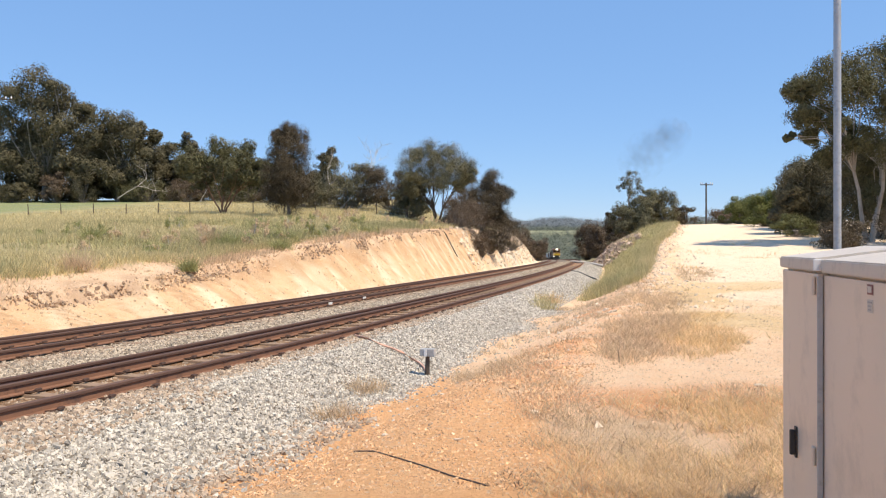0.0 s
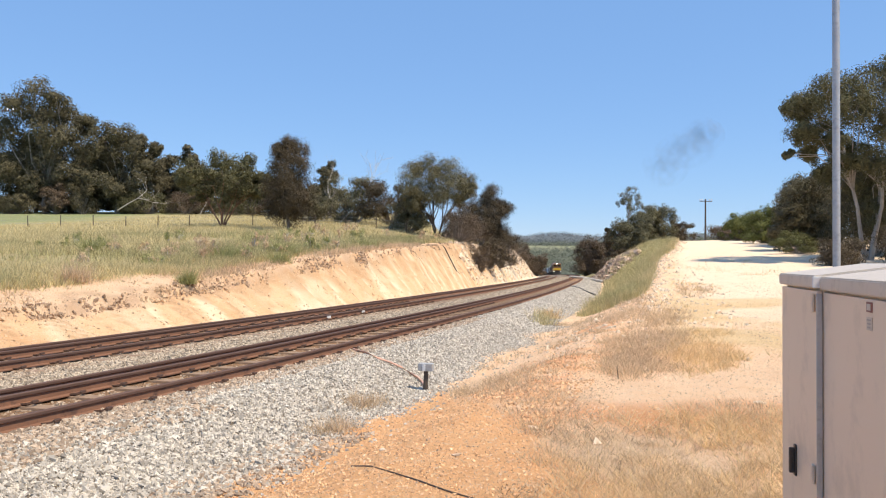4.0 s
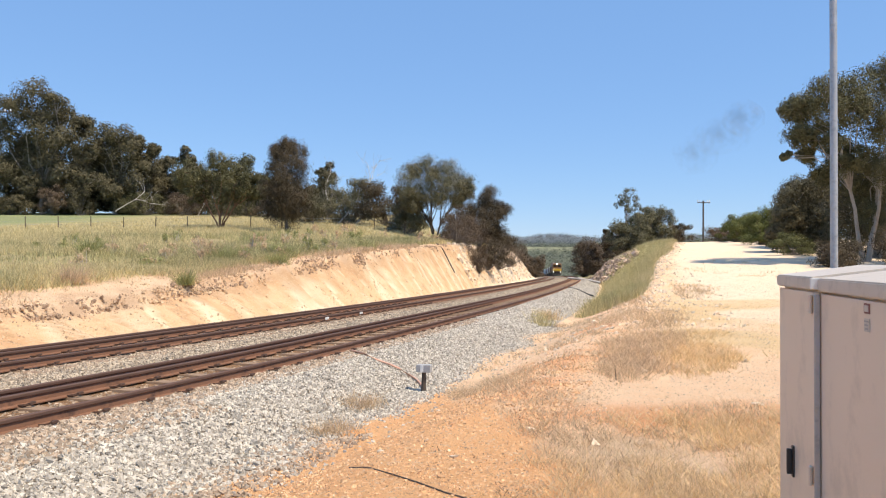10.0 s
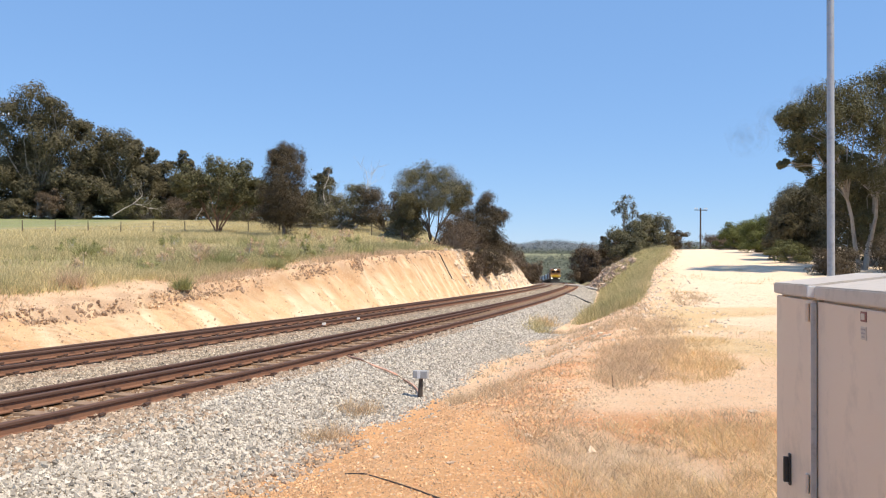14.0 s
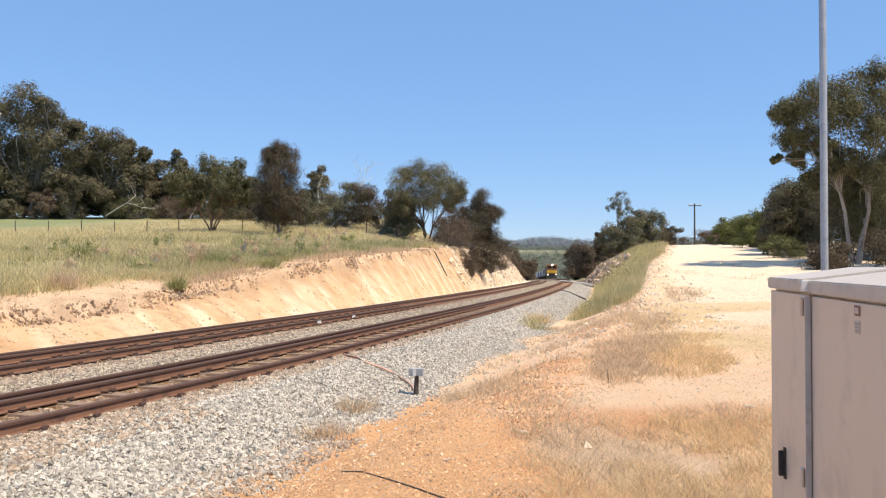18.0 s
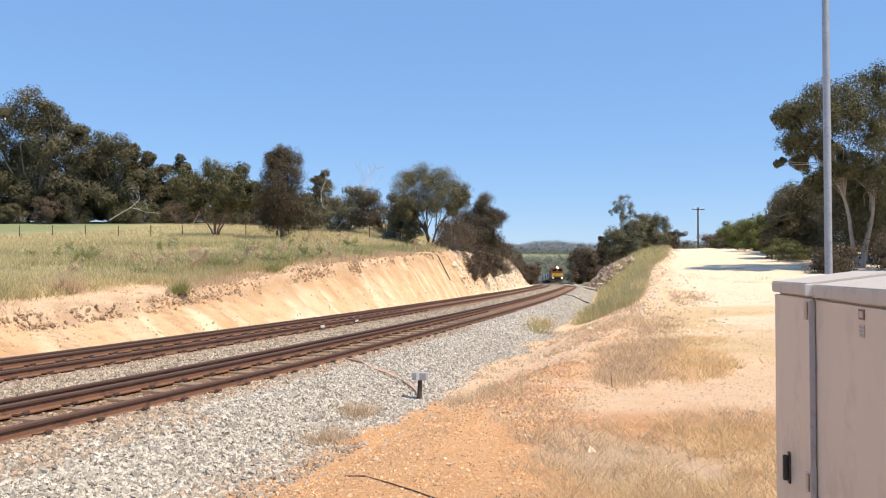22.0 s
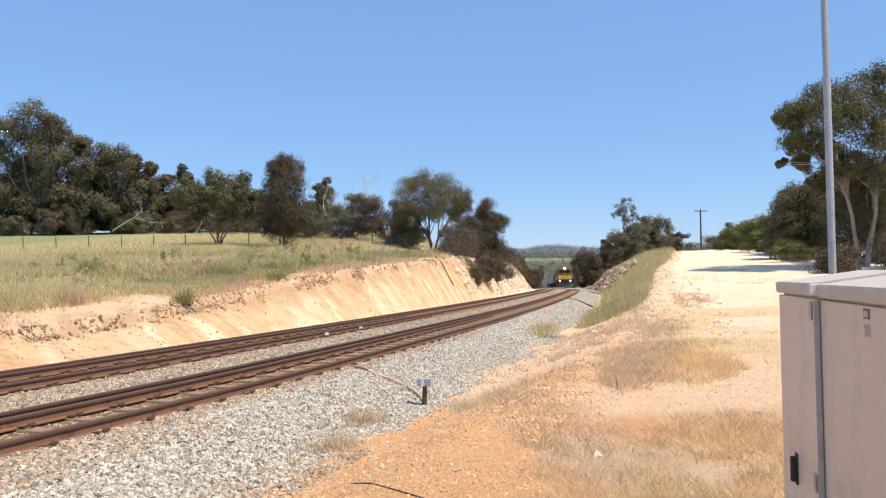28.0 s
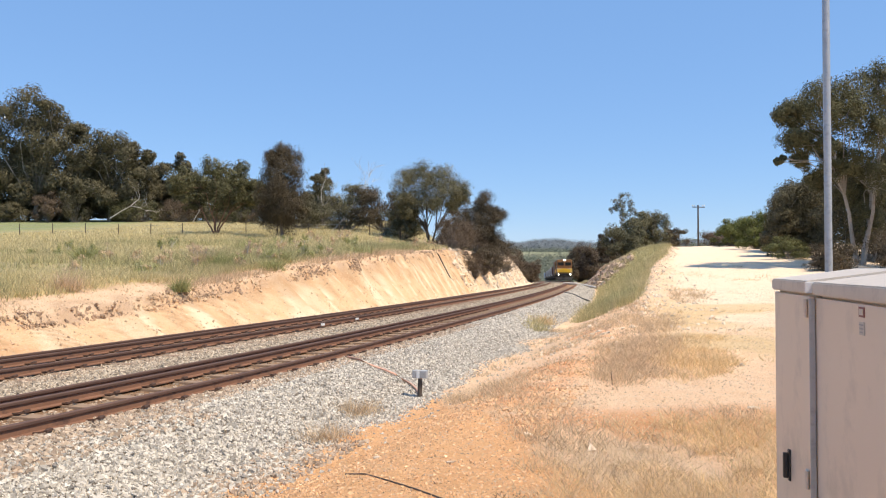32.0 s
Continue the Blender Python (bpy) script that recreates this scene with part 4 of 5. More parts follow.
bush("scrub_bush", 8.2, 112, 4.6, 7.0, M_SHEOAK_DARK, 17, "dark scrub at the end of the cutting", 70, 80, 0.2)
bush("scrub_bush", 12.4, 140, 5.2, 7.0, M_DRYLEAF, 18, "brown scrub beyond the cutting", 70, 80, 0.24)
bush("scrub_bush", 15.0, 170, 5.0, 8.0, M_SHEOAK, 45, "grey-green scrub beyond the cutting", 70, 80, 0.26)
bush("scrub_bush", 18.2, 158, 4.8, 6.0, M_DRYLEAF, 63, "brown scrub beyond the cutting", 60, 70, 0.26)
bush("scrub_bush", 20.6, 184, 5.2, 7.0, M_SHEOAK, 64, "grey-green scrub beyond the cutting", 60, 70, 0.28)
bush("scrub_bush", 29.8, 150, 7.5, 6.5, M_DRYLEAF, 65, "brown scrub above the rocky bank", 70, 80, 0.25)
bush("scrub_bush", 32.4, 180, 9.0, 8.0, M_DRYLEAF, 66, "brown scrub above the rocky bank", 80, 80, 0.28)
bush("scrub_bush", 25.4, 104, 5.4, 7.5, M_GREYOLIVE, 19, "dense olive-green bush on top of the bank", 110, 110, 0.2)
bush("scrub_bush", 28.6, 106, 5.6, 6.0, M_GREYOLIVE, 20, "green bush on top of the bank", 80, 100, 0.2)
SPARSE = [(0.2, 8.9, 0.9), (-0.8, 8.2, 0.85), (1.0, 8.0, 0.9), (0.0, 7.4, 0.9), (-1.2, 7.0, 0.7), (1.4, 6.8, 0.7), (0.2, 6.3, 0.9)]
tree("acacia_tree", 25.4, 108, M_GREYOLIVE, M_PALE_BARK, 21, "sparse grey-green tree with thin bare branches", deep(21, SPARSE, 1.0, 1), 3, 12, 34, 0.13, 0.25, 0.3, 0.6, spread=0.05, girth=0.5)
bush("scrub_bush", 38.0, 195, 8.0, 9.0, M_DRYLEAF, 22, "brown scrub above the rocky bank", 80, 90, 0.28)
bush("scrub_bush", 34.2, 178, 6.0, 6.5, M_DRYLEAF, 48, "brown scrub above the rocky bank", 60, 90, 0.26)
bush("scrub_bush", 27.0, 122, 5.0, 5.0, M_SHEOAK_DARK, 36, "dark scrub above the rocky bank", 60, 90, 0.22)
bush("scrub_bush", 37.5, 124, 3.6, 5.0, M_SHEOAK_DARK, 23, "low scrub at the crest of the road", 50, 80, 0.2)
bush("scrub_bush", 45.5, 122, 2.4, 9.0, M_DRYLEAF, 46, "low brown scrub at the crest of the road", 60, 80, 0.2)
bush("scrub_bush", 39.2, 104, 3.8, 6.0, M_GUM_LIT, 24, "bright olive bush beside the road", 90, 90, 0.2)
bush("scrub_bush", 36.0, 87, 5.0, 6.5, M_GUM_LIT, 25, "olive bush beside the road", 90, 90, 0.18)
bush("scrub_bush", 36.5, 79, 5.0, 6.0, M_OLIVE, 47, "olive bush beside the road", 90, 90, 0.17)
bush("scrub_bush", 27.3, 60, 1.7, 4.0, M_SHRUB, 37, "low yellow-green bush at the roadside", 50, 100, 0.1)
gum(35.6, 75, 7.6, 8.5, M_GUM, M_PALE_BARK, 26, "dark low-branching eucalyptus beside the road", 0.0, 22, per=110, size=0.12, stems=2)
BIG_GUM = [(-3.5, 10.6, 1.5), (-4.8, 9.9, 1.0), (-4.3, 8.3, 1.15), (-1.3, 10.9, 1.7), (0.7, 12.0, 1.2), (1.0, 9.7, 1.85), (-2.4, 9.4, 1.3), (-0.3, 8.3, 1.2), (-3.3, 7.6, 0.75), (3.3, 11.6, 2.1), (3.9, 8.7, 2.2), (2.4, 6.6, 1.6), (0.6, 5.6, 1.4), (3.0, 4.4, 1.6), (0.8, 3.2, 1.3), (-2.0, 6.3, 0.8), (-0.9, 6.6, 1.1)]
tree("eucalyptus_tree", 27.4, 50, M_OLIVE, M_PALE_BARK, 27, "large eucalyptus with open olive crown and pale twisting limbs", deep(27, BIG_GUM, 4.0) + [(-5.55, -0.5, 6.85, 0.27), (-5.2, -0.3, 7.05, 0.22)], 3, 20, 160, 0.085, 0.34, 0.8, 0.4, spread=0.13, girth=0.8)
MID_GUM = [(-0.8, 4.7, 1.47), (0.9, 5.1, 1.5), (-1.5, 3.0, 1.3), (0.5, 2.7, 1.8), (2.0, 3.4, 1.5), (-2.0, 1.6, 1.0), (1.5, 1.3, 1.6), (-0.6, 1.2, 1.2)]
tree("eucalyptus_tree", 30.4, 66, M_GUM, M_PALE_BARK, 49, "shady low eucalyptus beside the road", deep(49, MID_GUM, 2.2), 3, 15, 120, 0.1, 0.4, fork=0.15)
gum(35.5, 61, 9.0, 10.0, M_GUM, M_PALE_BARK, 50, "shady eucalyptus beside the road", 0.0, 24, per=120, size=0.11, stems=3)
gum(31.0, 55, 7.6, 9.5, M_GUM, M_PALE_BARK, 28, "shady eucalyptus with pale bare limbs beside the road", 0.0, 19, sub=13, per=80, size=0.1, stems=5, fork=0.4, spread=0.3, girth=1.4)
bush("scrub_bush", 24.0, 46, 1.7, 4.5, M_SHEOAK_DARK, 38, "dark low scrub under the roadside trees", 60, 90, 0.11)
bush("scrub_bush", 27.5, 45, 2.8, 5.5, M_SHEOAK_DARK, 39, "dark low scrub under the roadside trees", 70, 90, 0.11)


# ---- the train ----
def at_track(y, d=-0.72):
    p = along(y, d)
    ahead, back = along(y - 3, d), along(y + 3, d)
    v = ahead - back
    turn = math.degrees(math.atan2(v.y, v.x)) + 90
    tilt = math.degrees(math.atan2(v.z, math.hypot(v.x, v.y)))
    return pose(*p, 0, 0, turn) @ pose(0, 0, 0, tilt, 0, 0)


def bogie(parent, y, wheels=3):
    bm = bmesh.new()
    box(bm, (2.1, 1.75 * wheels - 0.6, 0.35), (0, y, 0.62), 0.05)
    b = part("bogie", bm, M_LOCODARK, parent)
    for k in range(wheels):
        bm = bmesh.new()
        wy = y + (k - (wheels - 1) / 2) * 1.75
        rod(bm, (-0.8, wy, 0.5), (0.8, wy, 0.5), 0.08)
        for sx in (-1, 1):
            rod(bm, (sx * 0.72 - 0.065, wy, 0.5), (sx * 0.72 + 0.065, wy, 0.5), 0.5, None, 24)
        part("wheelset", bm, M_LOCODARK, b)


def locomotive(lit):
    """A diesel locomotive; its front faces local -y, its length is 20 m behind that."""
    lo = holder("locomotive", "yellow-fronted brown diesel locomotive" + (" with lit headlights" if lit else " coupled behind the leading one"), "locomotive", "train")
    bm = bmesh.new()
    box(bm, (2.8, 19.6, 0.45), (0, 10.0, 1.15), 0.04)
    part("underframe", bm, M_LOCODARK, lo)
    bm = bmesh.new()
    box(bm, (2.0, 5.5, 0.75), (0, 10.0, 0.62), 0.12)
    part("fuel_tank", bm, M_LOCODARK, lo)
    bogie(lo, 4.0)
    bogie(lo, 16.0)
    bm = bmesh.new()
    box(bm, (2.85, 1.5, 1.15), (0, 1.35, 1.95), 0.08)
    part("nose", bm, M_ORANGE, lo, "faded orange nose")
    bm = bmesh.new()
    box(bm, (2.85, 2.4, 1.55), (0, 2.25, 3.30), 0.14)
    cb = part("cab", bm, M_ORANGE, lo, "faded orange driver's cab")
    for sx in (-0.68, 0.68):
        bm = bmesh.new()
        box(bm, (1.12, 0.05, 0.62), (sx, 1.045, 3.26), 0.02)
        part("windscreen", bm, M_GLASS, cb, "dark windscreen")
    for sx in (-1, 1):
        bm = bmesh.new()
        box(bm, (0.04, 1.2, 0.6), (sx * 1.425, 2.3, 3.3), 0.02)
        part("side_window", bm, M_GLASS, cb, "dark side window")
    bm = bmesh.new()
    box(bm, (2.7, 16.0, 2.55), (0, 11.5, 2.68), 0.16)
    hood = part("hood", bm, M_OXIDE, lo, "grimy reddish-brown engine hood")
    for k in range(7):
        for sx in (-1, 1):
            bm = bmesh.new()
            for j in range(6):
                box(bm, (0.03, 1.5, 0.12), (sx * 1.36, 4.8 + 2.1 * k, 1.9 + 0.27 * j), 0)
            part("grille", bm, M_LOCODARK, hood)
    for yy in (7.0, 15.5):
        bm = bmesh.new()
        rod(bm, (0, yy, 3.9), (0, yy, 4.12), 0.55, None, 20)
        part("roof_fan", bm, M_LOCODARK, hood)
    bm = bmesh.new()
    box(bm, (2.9, 0.09, 0.75), (0, 0.57, 2.0), 0.02)
    part("front_band", bm, M_YELLOW, lo, "bright yellow band")
    bm = bmesh.new()
    box(bm, (2.8, 0.3, 0.55), (0, 0.35, 1.12), 0.03)
    part("headstock", bm, M_LOCODARK, lo)
    bm = bmesh.new()
    box(bm, (2.5, 0.25, 0.55), (0, 0.2, 0.48), 0.04, Matrix.Rotation(radians(-18), 4, "X"))
    part("plough", bm, M_LOCODARK, lo, "black obstacle plough")
    bm = bmesh.new()
    box(bm, (0.3, 0.7, 0.3), (0, -0.05, 0.95), 0.04)
    part("coupler", bm, M_LOCODARK, lo)
    for sx in (-1.25, 1.25):
        bm = bmesh.new()
        rod(bm, (sx, 0.3, 1.4), (sx, 0.3, 2.3), 0.03)
        rod(bm, (sx, 0.3, 2.3), (sx * 0.5, 0.3, 2.3), 0.03)
        part("handrail", bm, M_WHITE, lo, "white handrail")
    bm = bmesh.new()
    box(bm, (0.62, 0.3, 0.34), (0, 1.1, 3.93), 0.05)
    hl = part("headlight_box", bm, M_LOCODARK, lo)
    lm = M_LAMP if lit else M_GLASS
    for sx in (-0.13, 0.13):
        bm = bmesh.new()
        rod(bm, (sx, 0.93, 3.93), (sx, 0.97, 3.93), 0.125, None, 18)
        part("headlight", bm, lm, hl, "lit white headlight" if lit else "")
    for sx in (-1.1, 1.1):
        bm = bmesh.new()
        rod(bm, (sx, 0.17, 1.25), (sx, 0.21, 1.25), 0.11, None, 16)
        part("ditch_light", bm, lm, lo, "lit white ditch light" if lit else "")
    return lo


def hopper_wagon(mat, tone):
    w = holder("freight_wagon", "%s open freight wagon in the train" % tone, "freight wagon", "train")
    bm = bmesh.new()
    box(bm, (2.6, 13.6, 0.4), (0, 7.0, 1.1), 0.03)
    part("underframe", bm, M_LOCODARK, w)
    bogie(w, 2.2, 2)
    bogie(w, 11.8, 2)
    bm = bmesh.new()
    box(bm, (2.75, 13.2, 1.9), (0, 7.0, 2.25), 0.04)
    bmesh.ops.delete(bm, geom=[fc for fc in bm.faces if fc.normal.z > 0.95 and fc.calc_center_median().z > 3.1], context="FACES")
    bd = part("body", bm, mat, w)
    for k in range(9):
        for sx in (-1, 1):
            bm = bmesh.new()
            box(bm, (0.08, 0.12, 1.85), (sx * 1.4, 0.8 + 1.55 * k, 2.25), 0)
            part("rib", bm, mat, bd)
    for yy in (0.38, 13.62):
        for k in (-0.9, 0.0, 0.9):
            bm = bmesh.new()
            box(bm, (0.12, 0.08, 1.85), (k, yy, 2.25), 0)
            part("end_rib", bm, mat, bd)
    return w


TRAIN = [(locomotive(True), 0.0), (locomotive(False), 20.6)]
first_grey, first_brown = hopper_wagon(M_GREYBOX, "light grey"), hopper_wagon(M_OXIDE, "rusty brown")
TRAIN += [(first_brown, 41.2), (first_grey, 55.4)]
for k in range(9):
    TRAIN.append((copy_thing(first_grey if k % 3 else first_brown, Matrix()), 69.6 + 14.2 * k))

# ---- ballast, pebbles and rocks ----
def spin(rng, n):
    """Random rotation matrices."""
    q = rng.normal(size=(n, 4))
    q /= np.linalg.norm(q, axis=1)[:, None]
    w, x, y, z = q.T
    return np.stack([1 - 2 * (y * y + z * z), 2 * (x * y - z * w), 2 * (x * z + y * w),
                     2 * (x * y + z * w), 1 - 2 * (x * x + z * z), 2 * (y * z - x * w),
                     2 * (x * z - y * w), 2 * (y * z + x * w), 1 - 2 * (x * x + y * y)], 1).reshape(n, 3, 3)


BLOCK = np.array([(-1, -0.7, -0.6), (1, -0.8, -0.5), (0.1, 1, -0.7), (-0.8, 0.5, 0.8), (0.9, 0.6, 0.7), (0.0, -0.9, 0.9)]) * 0.5
BLOCK_F = np.array([(0, 2, 1), (3, 5, 4), (0, 1, 5), (1, 4, 5), (1, 2, 4), (2, 3, 4), (2, 0, 3), (0, 5, 3)])
CHIP = np.array([(-1, -0.6, -0.6), (1, -0.7, -0.6), (0, 1, -0.6), (0, 0, 1)]) * 0.6
CHIP_F = np.array([(0, 2, 1), (0, 1, 3), (1, 2, 3), (2, 0, 3)])


def stone_array(rng, P, size, fine=False):
    """Angular broken stones at the points P, or plain chips: vertices and triangles."""
    n, shape, faces = len(P), CHIP if fine else BLOCK, CHIP_F if fine else BLOCK_F
    k = len(shape)
    c = shape[None] * rng.uniform(0.75, 1.25, (n, k, 1)) + rng.uniform(-0.13, 0.13, (n, k, 3))
    c = c * rng.uniform(0.65, 1.25, (n, 1, 3)) * np.asarray(size).reshape(n, 1, 1) * 1.12
    c = np.einsum("nij,nkj->nki", spin(rng, n), c) + P[:, None]
    return c.reshape(-1, 3), (faces[None] + np.arange(n)[:, None, None] * k).reshape(-1, 3)


def strip_points(rng, y0, y1, d0, d1, n, grow=0.0, lift=0.0):
    """Points on the ground beside the rail, more of them close by if grow is set."""
    u = rng.uniform(0, 1, n)
    y = y0 + (y1 - y0) * u if not grow else y0 * (y1 / y0) ** u
    d = rng.uniform(d0, d1, n)
    c = slant(y)
    x = RAIL_X(y) + d / c
    z, _ = land(x, y)
    return np.stack([x, y, z + lift], 1)


def stones(name, P, size, material, label, category, seed, fine=False):
    rng = np.random.RandomState(seed)
    V, F = stone_array(rng, P, size, fine)
    return tagged(raw(name, V, F, material), label, category, kind="stuff")


rng = np.random.RandomState(5)


def shoulder(P):
    """Thins stones out unevenly past the toe of the ballast."""
    d = land(P[:, 0], P[:, 1])[1]
    n = 0.26 * rough_noise(P[:, 0], P[:, 1], 0.8, 11) + 0.14 * rough_noise(P[:, 0], P[:, 1], 3.0, 12)
    return P[smooth(2.5, 1.95, d - n) + 0.015 > rng.uniform(0, 1, len(P))]


P1 = np.concatenate([shoulder(strip_points(rng, 4.6, 24, 0.42, 2.9, 70000, 0.4)), strip_points(rng, 4.6, 24, 0.1, 0.45, 2600, 0.4)])
P2 = strip_points(rng, 22, 60, 0.15, 2.1, 15000, 0.3)
P3 = strip_points(rng, 60, 130, 0.2, 2.1, 6000, 0.3)
P4 = strip_points(rng, 6.0, 40, -3.35, -1.6, 24000, 0.4)
P5 = strip_points(rng, 40, 110, -3.3, -1.6, 6000, 0.3)
P6 = strip_points(rng, 10, 60, -6.9, -5.1, 4000, 0.3)
far_size = 0.045 + 0.0007 * np.concatenate([P2, P3, P5, P6])[:, 1]
bed_P = np.concatenate([P1, P2, P3])
sz = np.concatenate([rng.uniform(0.02, 0.048, len(P1)), far_size[:len(P2) + len(P3)]])
stones("tan_ballast", np.concatenate([P4, P5, P6]), np.concatenate([rng.uniform(0.02, 0.054, len(P4)), far_size[len(P2) + len(P3):]]), M_STONE_TAN, "tan stained ballast between the two tracks", "ballast", 16)
ballast = stones("ballast_bed", bed_P, sz, M_STONE, "pale grey crushed stone ballast under the tracks", "ballast", 6)
P7 = np.concatenate([strip_points(rng, 5.5, 45, -1.00, -0.08, 3600, 0.4, -0.015), strip_points(rng, 4.6, 30, 0.08, 0.55, 9000, 0.4, 0.0), strip_points(rng, 4.4, 9, 0.3, 0.95, 1700, 0.4, 0.008), strip_points(rng, 9, 45, -4.55, -3.65, 2200, 0.4, -0.01), strip_points(rng, 8, 40, -3.45, -2.9, 4500, 0.4), strip_points(rng, 4.6, 9, 1.8, 2.6, 1800, 0.4, 0.0)])
stones("dusty_ballast", P7, rng.uniform(0.025, 0.06, len(P7)), M_STONE_RUST, "brown dust-stained ballast between the rails", "ballast", 7)
S_KINDS = []
for k in range(6):
    V, F = stone_array(np.random.RandomState(40 + k), np.zeros((1, 3)), [1.0])
    ob = raw("stone", V, F, M_STONE)
    S_KINDS.append(ob.data)
    bpy.data.objects.remove(ob)
P8 = strip_points(rng, 5.0, 9.0, 0.7, 2.15, 290, 0, 0.02)
for k, p in enumerate(P8):
    s = new("stone", S_KINDS[k % 6])
    s.parent = ballast
    s.matrix_basis = pose(*p, *rng.uniform(0, 360, 3)) @ Matrix.Diagonal((*rng.uniform(0.035, 0.065, 3), 1))

Q = strip_points(rng, 5.0, 13, 1.9, 5.2, 36000, 0.4)
on = (1.0 - 0.19 * (Q[:, 1] - 6.0) - Q[:, 0] > -0.1) & (Q[:, 1] < 12.4)
stones("laterite_gravel", Q[on], rng.uniform(0.25, 1.0, on.sum()) ** 4 * 0.024, M_LATERITE, "loose orange laterite gravel on a bare mound", "gravel", 18, True)
Q = np.concatenate([Q[~on], strip_points(rng, 14, 34, -11.5, -8.3, 7000, 0.4), strip_points(rng, 14, 50, -8.4, -7.1, 1800, 0.4), strip_points(rng, 5, 34, 2.2, 10.5, 15000, 0.4), strip_points(rng, 14, 60, 4, 14, 3500, 0.4)])
dq = land(Q[:, 0], Q[:, 1])[1]
streak = (dq > 3.1) & (dq < 4.8) & (Q[:, 1] > 7.6) & (Q[:, 1] < 22) & (rough_noise(Q[:, 0], Q[:, 1], 1.2, 71) > -0.4)
stones("laterite_gravel", Q[streak], rng.uniform(0.25, 1.0, streak.sum()) ** 3 * 0.04, M_LATERITE, "orange laterite gravel washed down beside the drain", "gravel", 17, True)
Q = Q[~streak]
stones("loose_gravel", Q, rng.uniform(0.25, 1.0, len(Q)) ** 3 * 0.024 * (0.7 + Q[:, 1] / 26), M_PEBBLE, "loose orange and cream gravel on bare earth", "gravel", 8, True)
Q = np.concatenate([strip_points(rng, 15, 45, 2.9, 5.6, 700, 0.3), strip_points(rng, 18, 75, 4.6, 7.5, 900, 0.3), strip_points(rng, 6, 15, 4.2, 7, 20)])
y = rng.uniform(22, 105, 1500)
x = RAIL_X(y) + (EDGE_D(y) + rng.normal(size=1500) * 0.4 + 0.3 - 0.6 * smooth(75, 36, y)) / slant(y)
Q = np.concatenate([Q, np.stack([x, y, land(x, y)[0]], 1)])
stones("broken_rocks", Q, rng.uniform(0.25, 1.0, len(Q)) ** 3 * 0.11 * (0.6 + Q[:, 1] / 50), M_PALE_ROCK, "scattered pale broken rocks along the road bank", "rocks", 9)


Q = strip_points(rng, 5.0, 20, 3.6, 10.5, 17000, 0.4)
Q = Q[rough_noise(Q[:, 0], Q[:, 1], 0.9, 95) > rng.uniform(-1.0, 0.6, len(Q))]
stones("grit", Q, rng.uniform(0.4, 1.0, len(Q)) ** 2 * 0.011 * (0.7 + Q[:, 1] / 12), M_GRIT, "grey-brown grit and small stones on bare earth", "gravel", 20, True)


def rock(name, x, y, size, seed, label, mat=M_PALE_ROCK):
    rr = np.random.RandomState(seed)
    bm = bmesh.new()
    bmesh.ops.create_icosphere(bm, subdivisions=2, radius=0.5)
    for v in bm.verts:
        v.co *= 1 + 0.28 * noise.noise(v.co * 2.2 + Vector((seed, 0, 0)))
        v.co = Vector((v.co.x * size[0], v.co.y * size[1], v.co.z * size[2]))
    me = bpy.data.meshes.new(name)
    bm.to_mesh(me)
    bm.free()
    me.materials.append(mat)
    ob = new(name, me)
    ob.matrix_basis = pose(x, y, ground_at(x, y) + size[2] * 0.2, rr.uniform(-15, 15), rr.uniform(-15, 15), rr.uniform(0, 360))
    return tagged(ob, label, "rock", "loose rocks")


rock("rock", 3.55, 8.75, (0.15, 0.11, 0.05), 1, "pale cream rock lying on the dirt road")
rock("rock", 0.85, 7.6, (0.13, 0.08, 0.04), 2, "pale cream rock at the edge of the orange gravel")
rock("rock", -0.1, 9.8, (0.07, 0.06, 0.03), 3, "small cream rock on orange gravel")
rock("rock", -0.6, 7.0, (0.06, 0.05, 0.03), 4, "small cream rock on orange gravel")

M_BROWN_ROCK = plain("brown_rock", (0.46, 0.32, 0.23), (0.58, 0.45, 0.34), 0.8, 8, 0.95, 0, 0.5, (0.25, 0.15, 0.10), 0.5, None, 0.4)
Q = strip_points(rng, 58, 128, -9.3, -7.2, 1500, 0.3)
stones("slope_rocks", Q, 0.06 + 0.3 * rng.uniform(0, 1, len(Q)) ** 3, M_PALE_ROCK, "jagged pale rocks on the far face of the cutting", "rocks", 19)
# the rocky cut on the road's side, far along the line
Q = strip_points(rng, 84, 132, 2.5, 6.5, 1500, 0.0)
stones("rocky_cutting", Q, 0.12 + 0.6 * rng.uniform(0, 1, len(Q)) ** 2.5, M_BROWN_ROCK, "jagged pale and brown rocks of a shallow cutting", "rocks", 10)


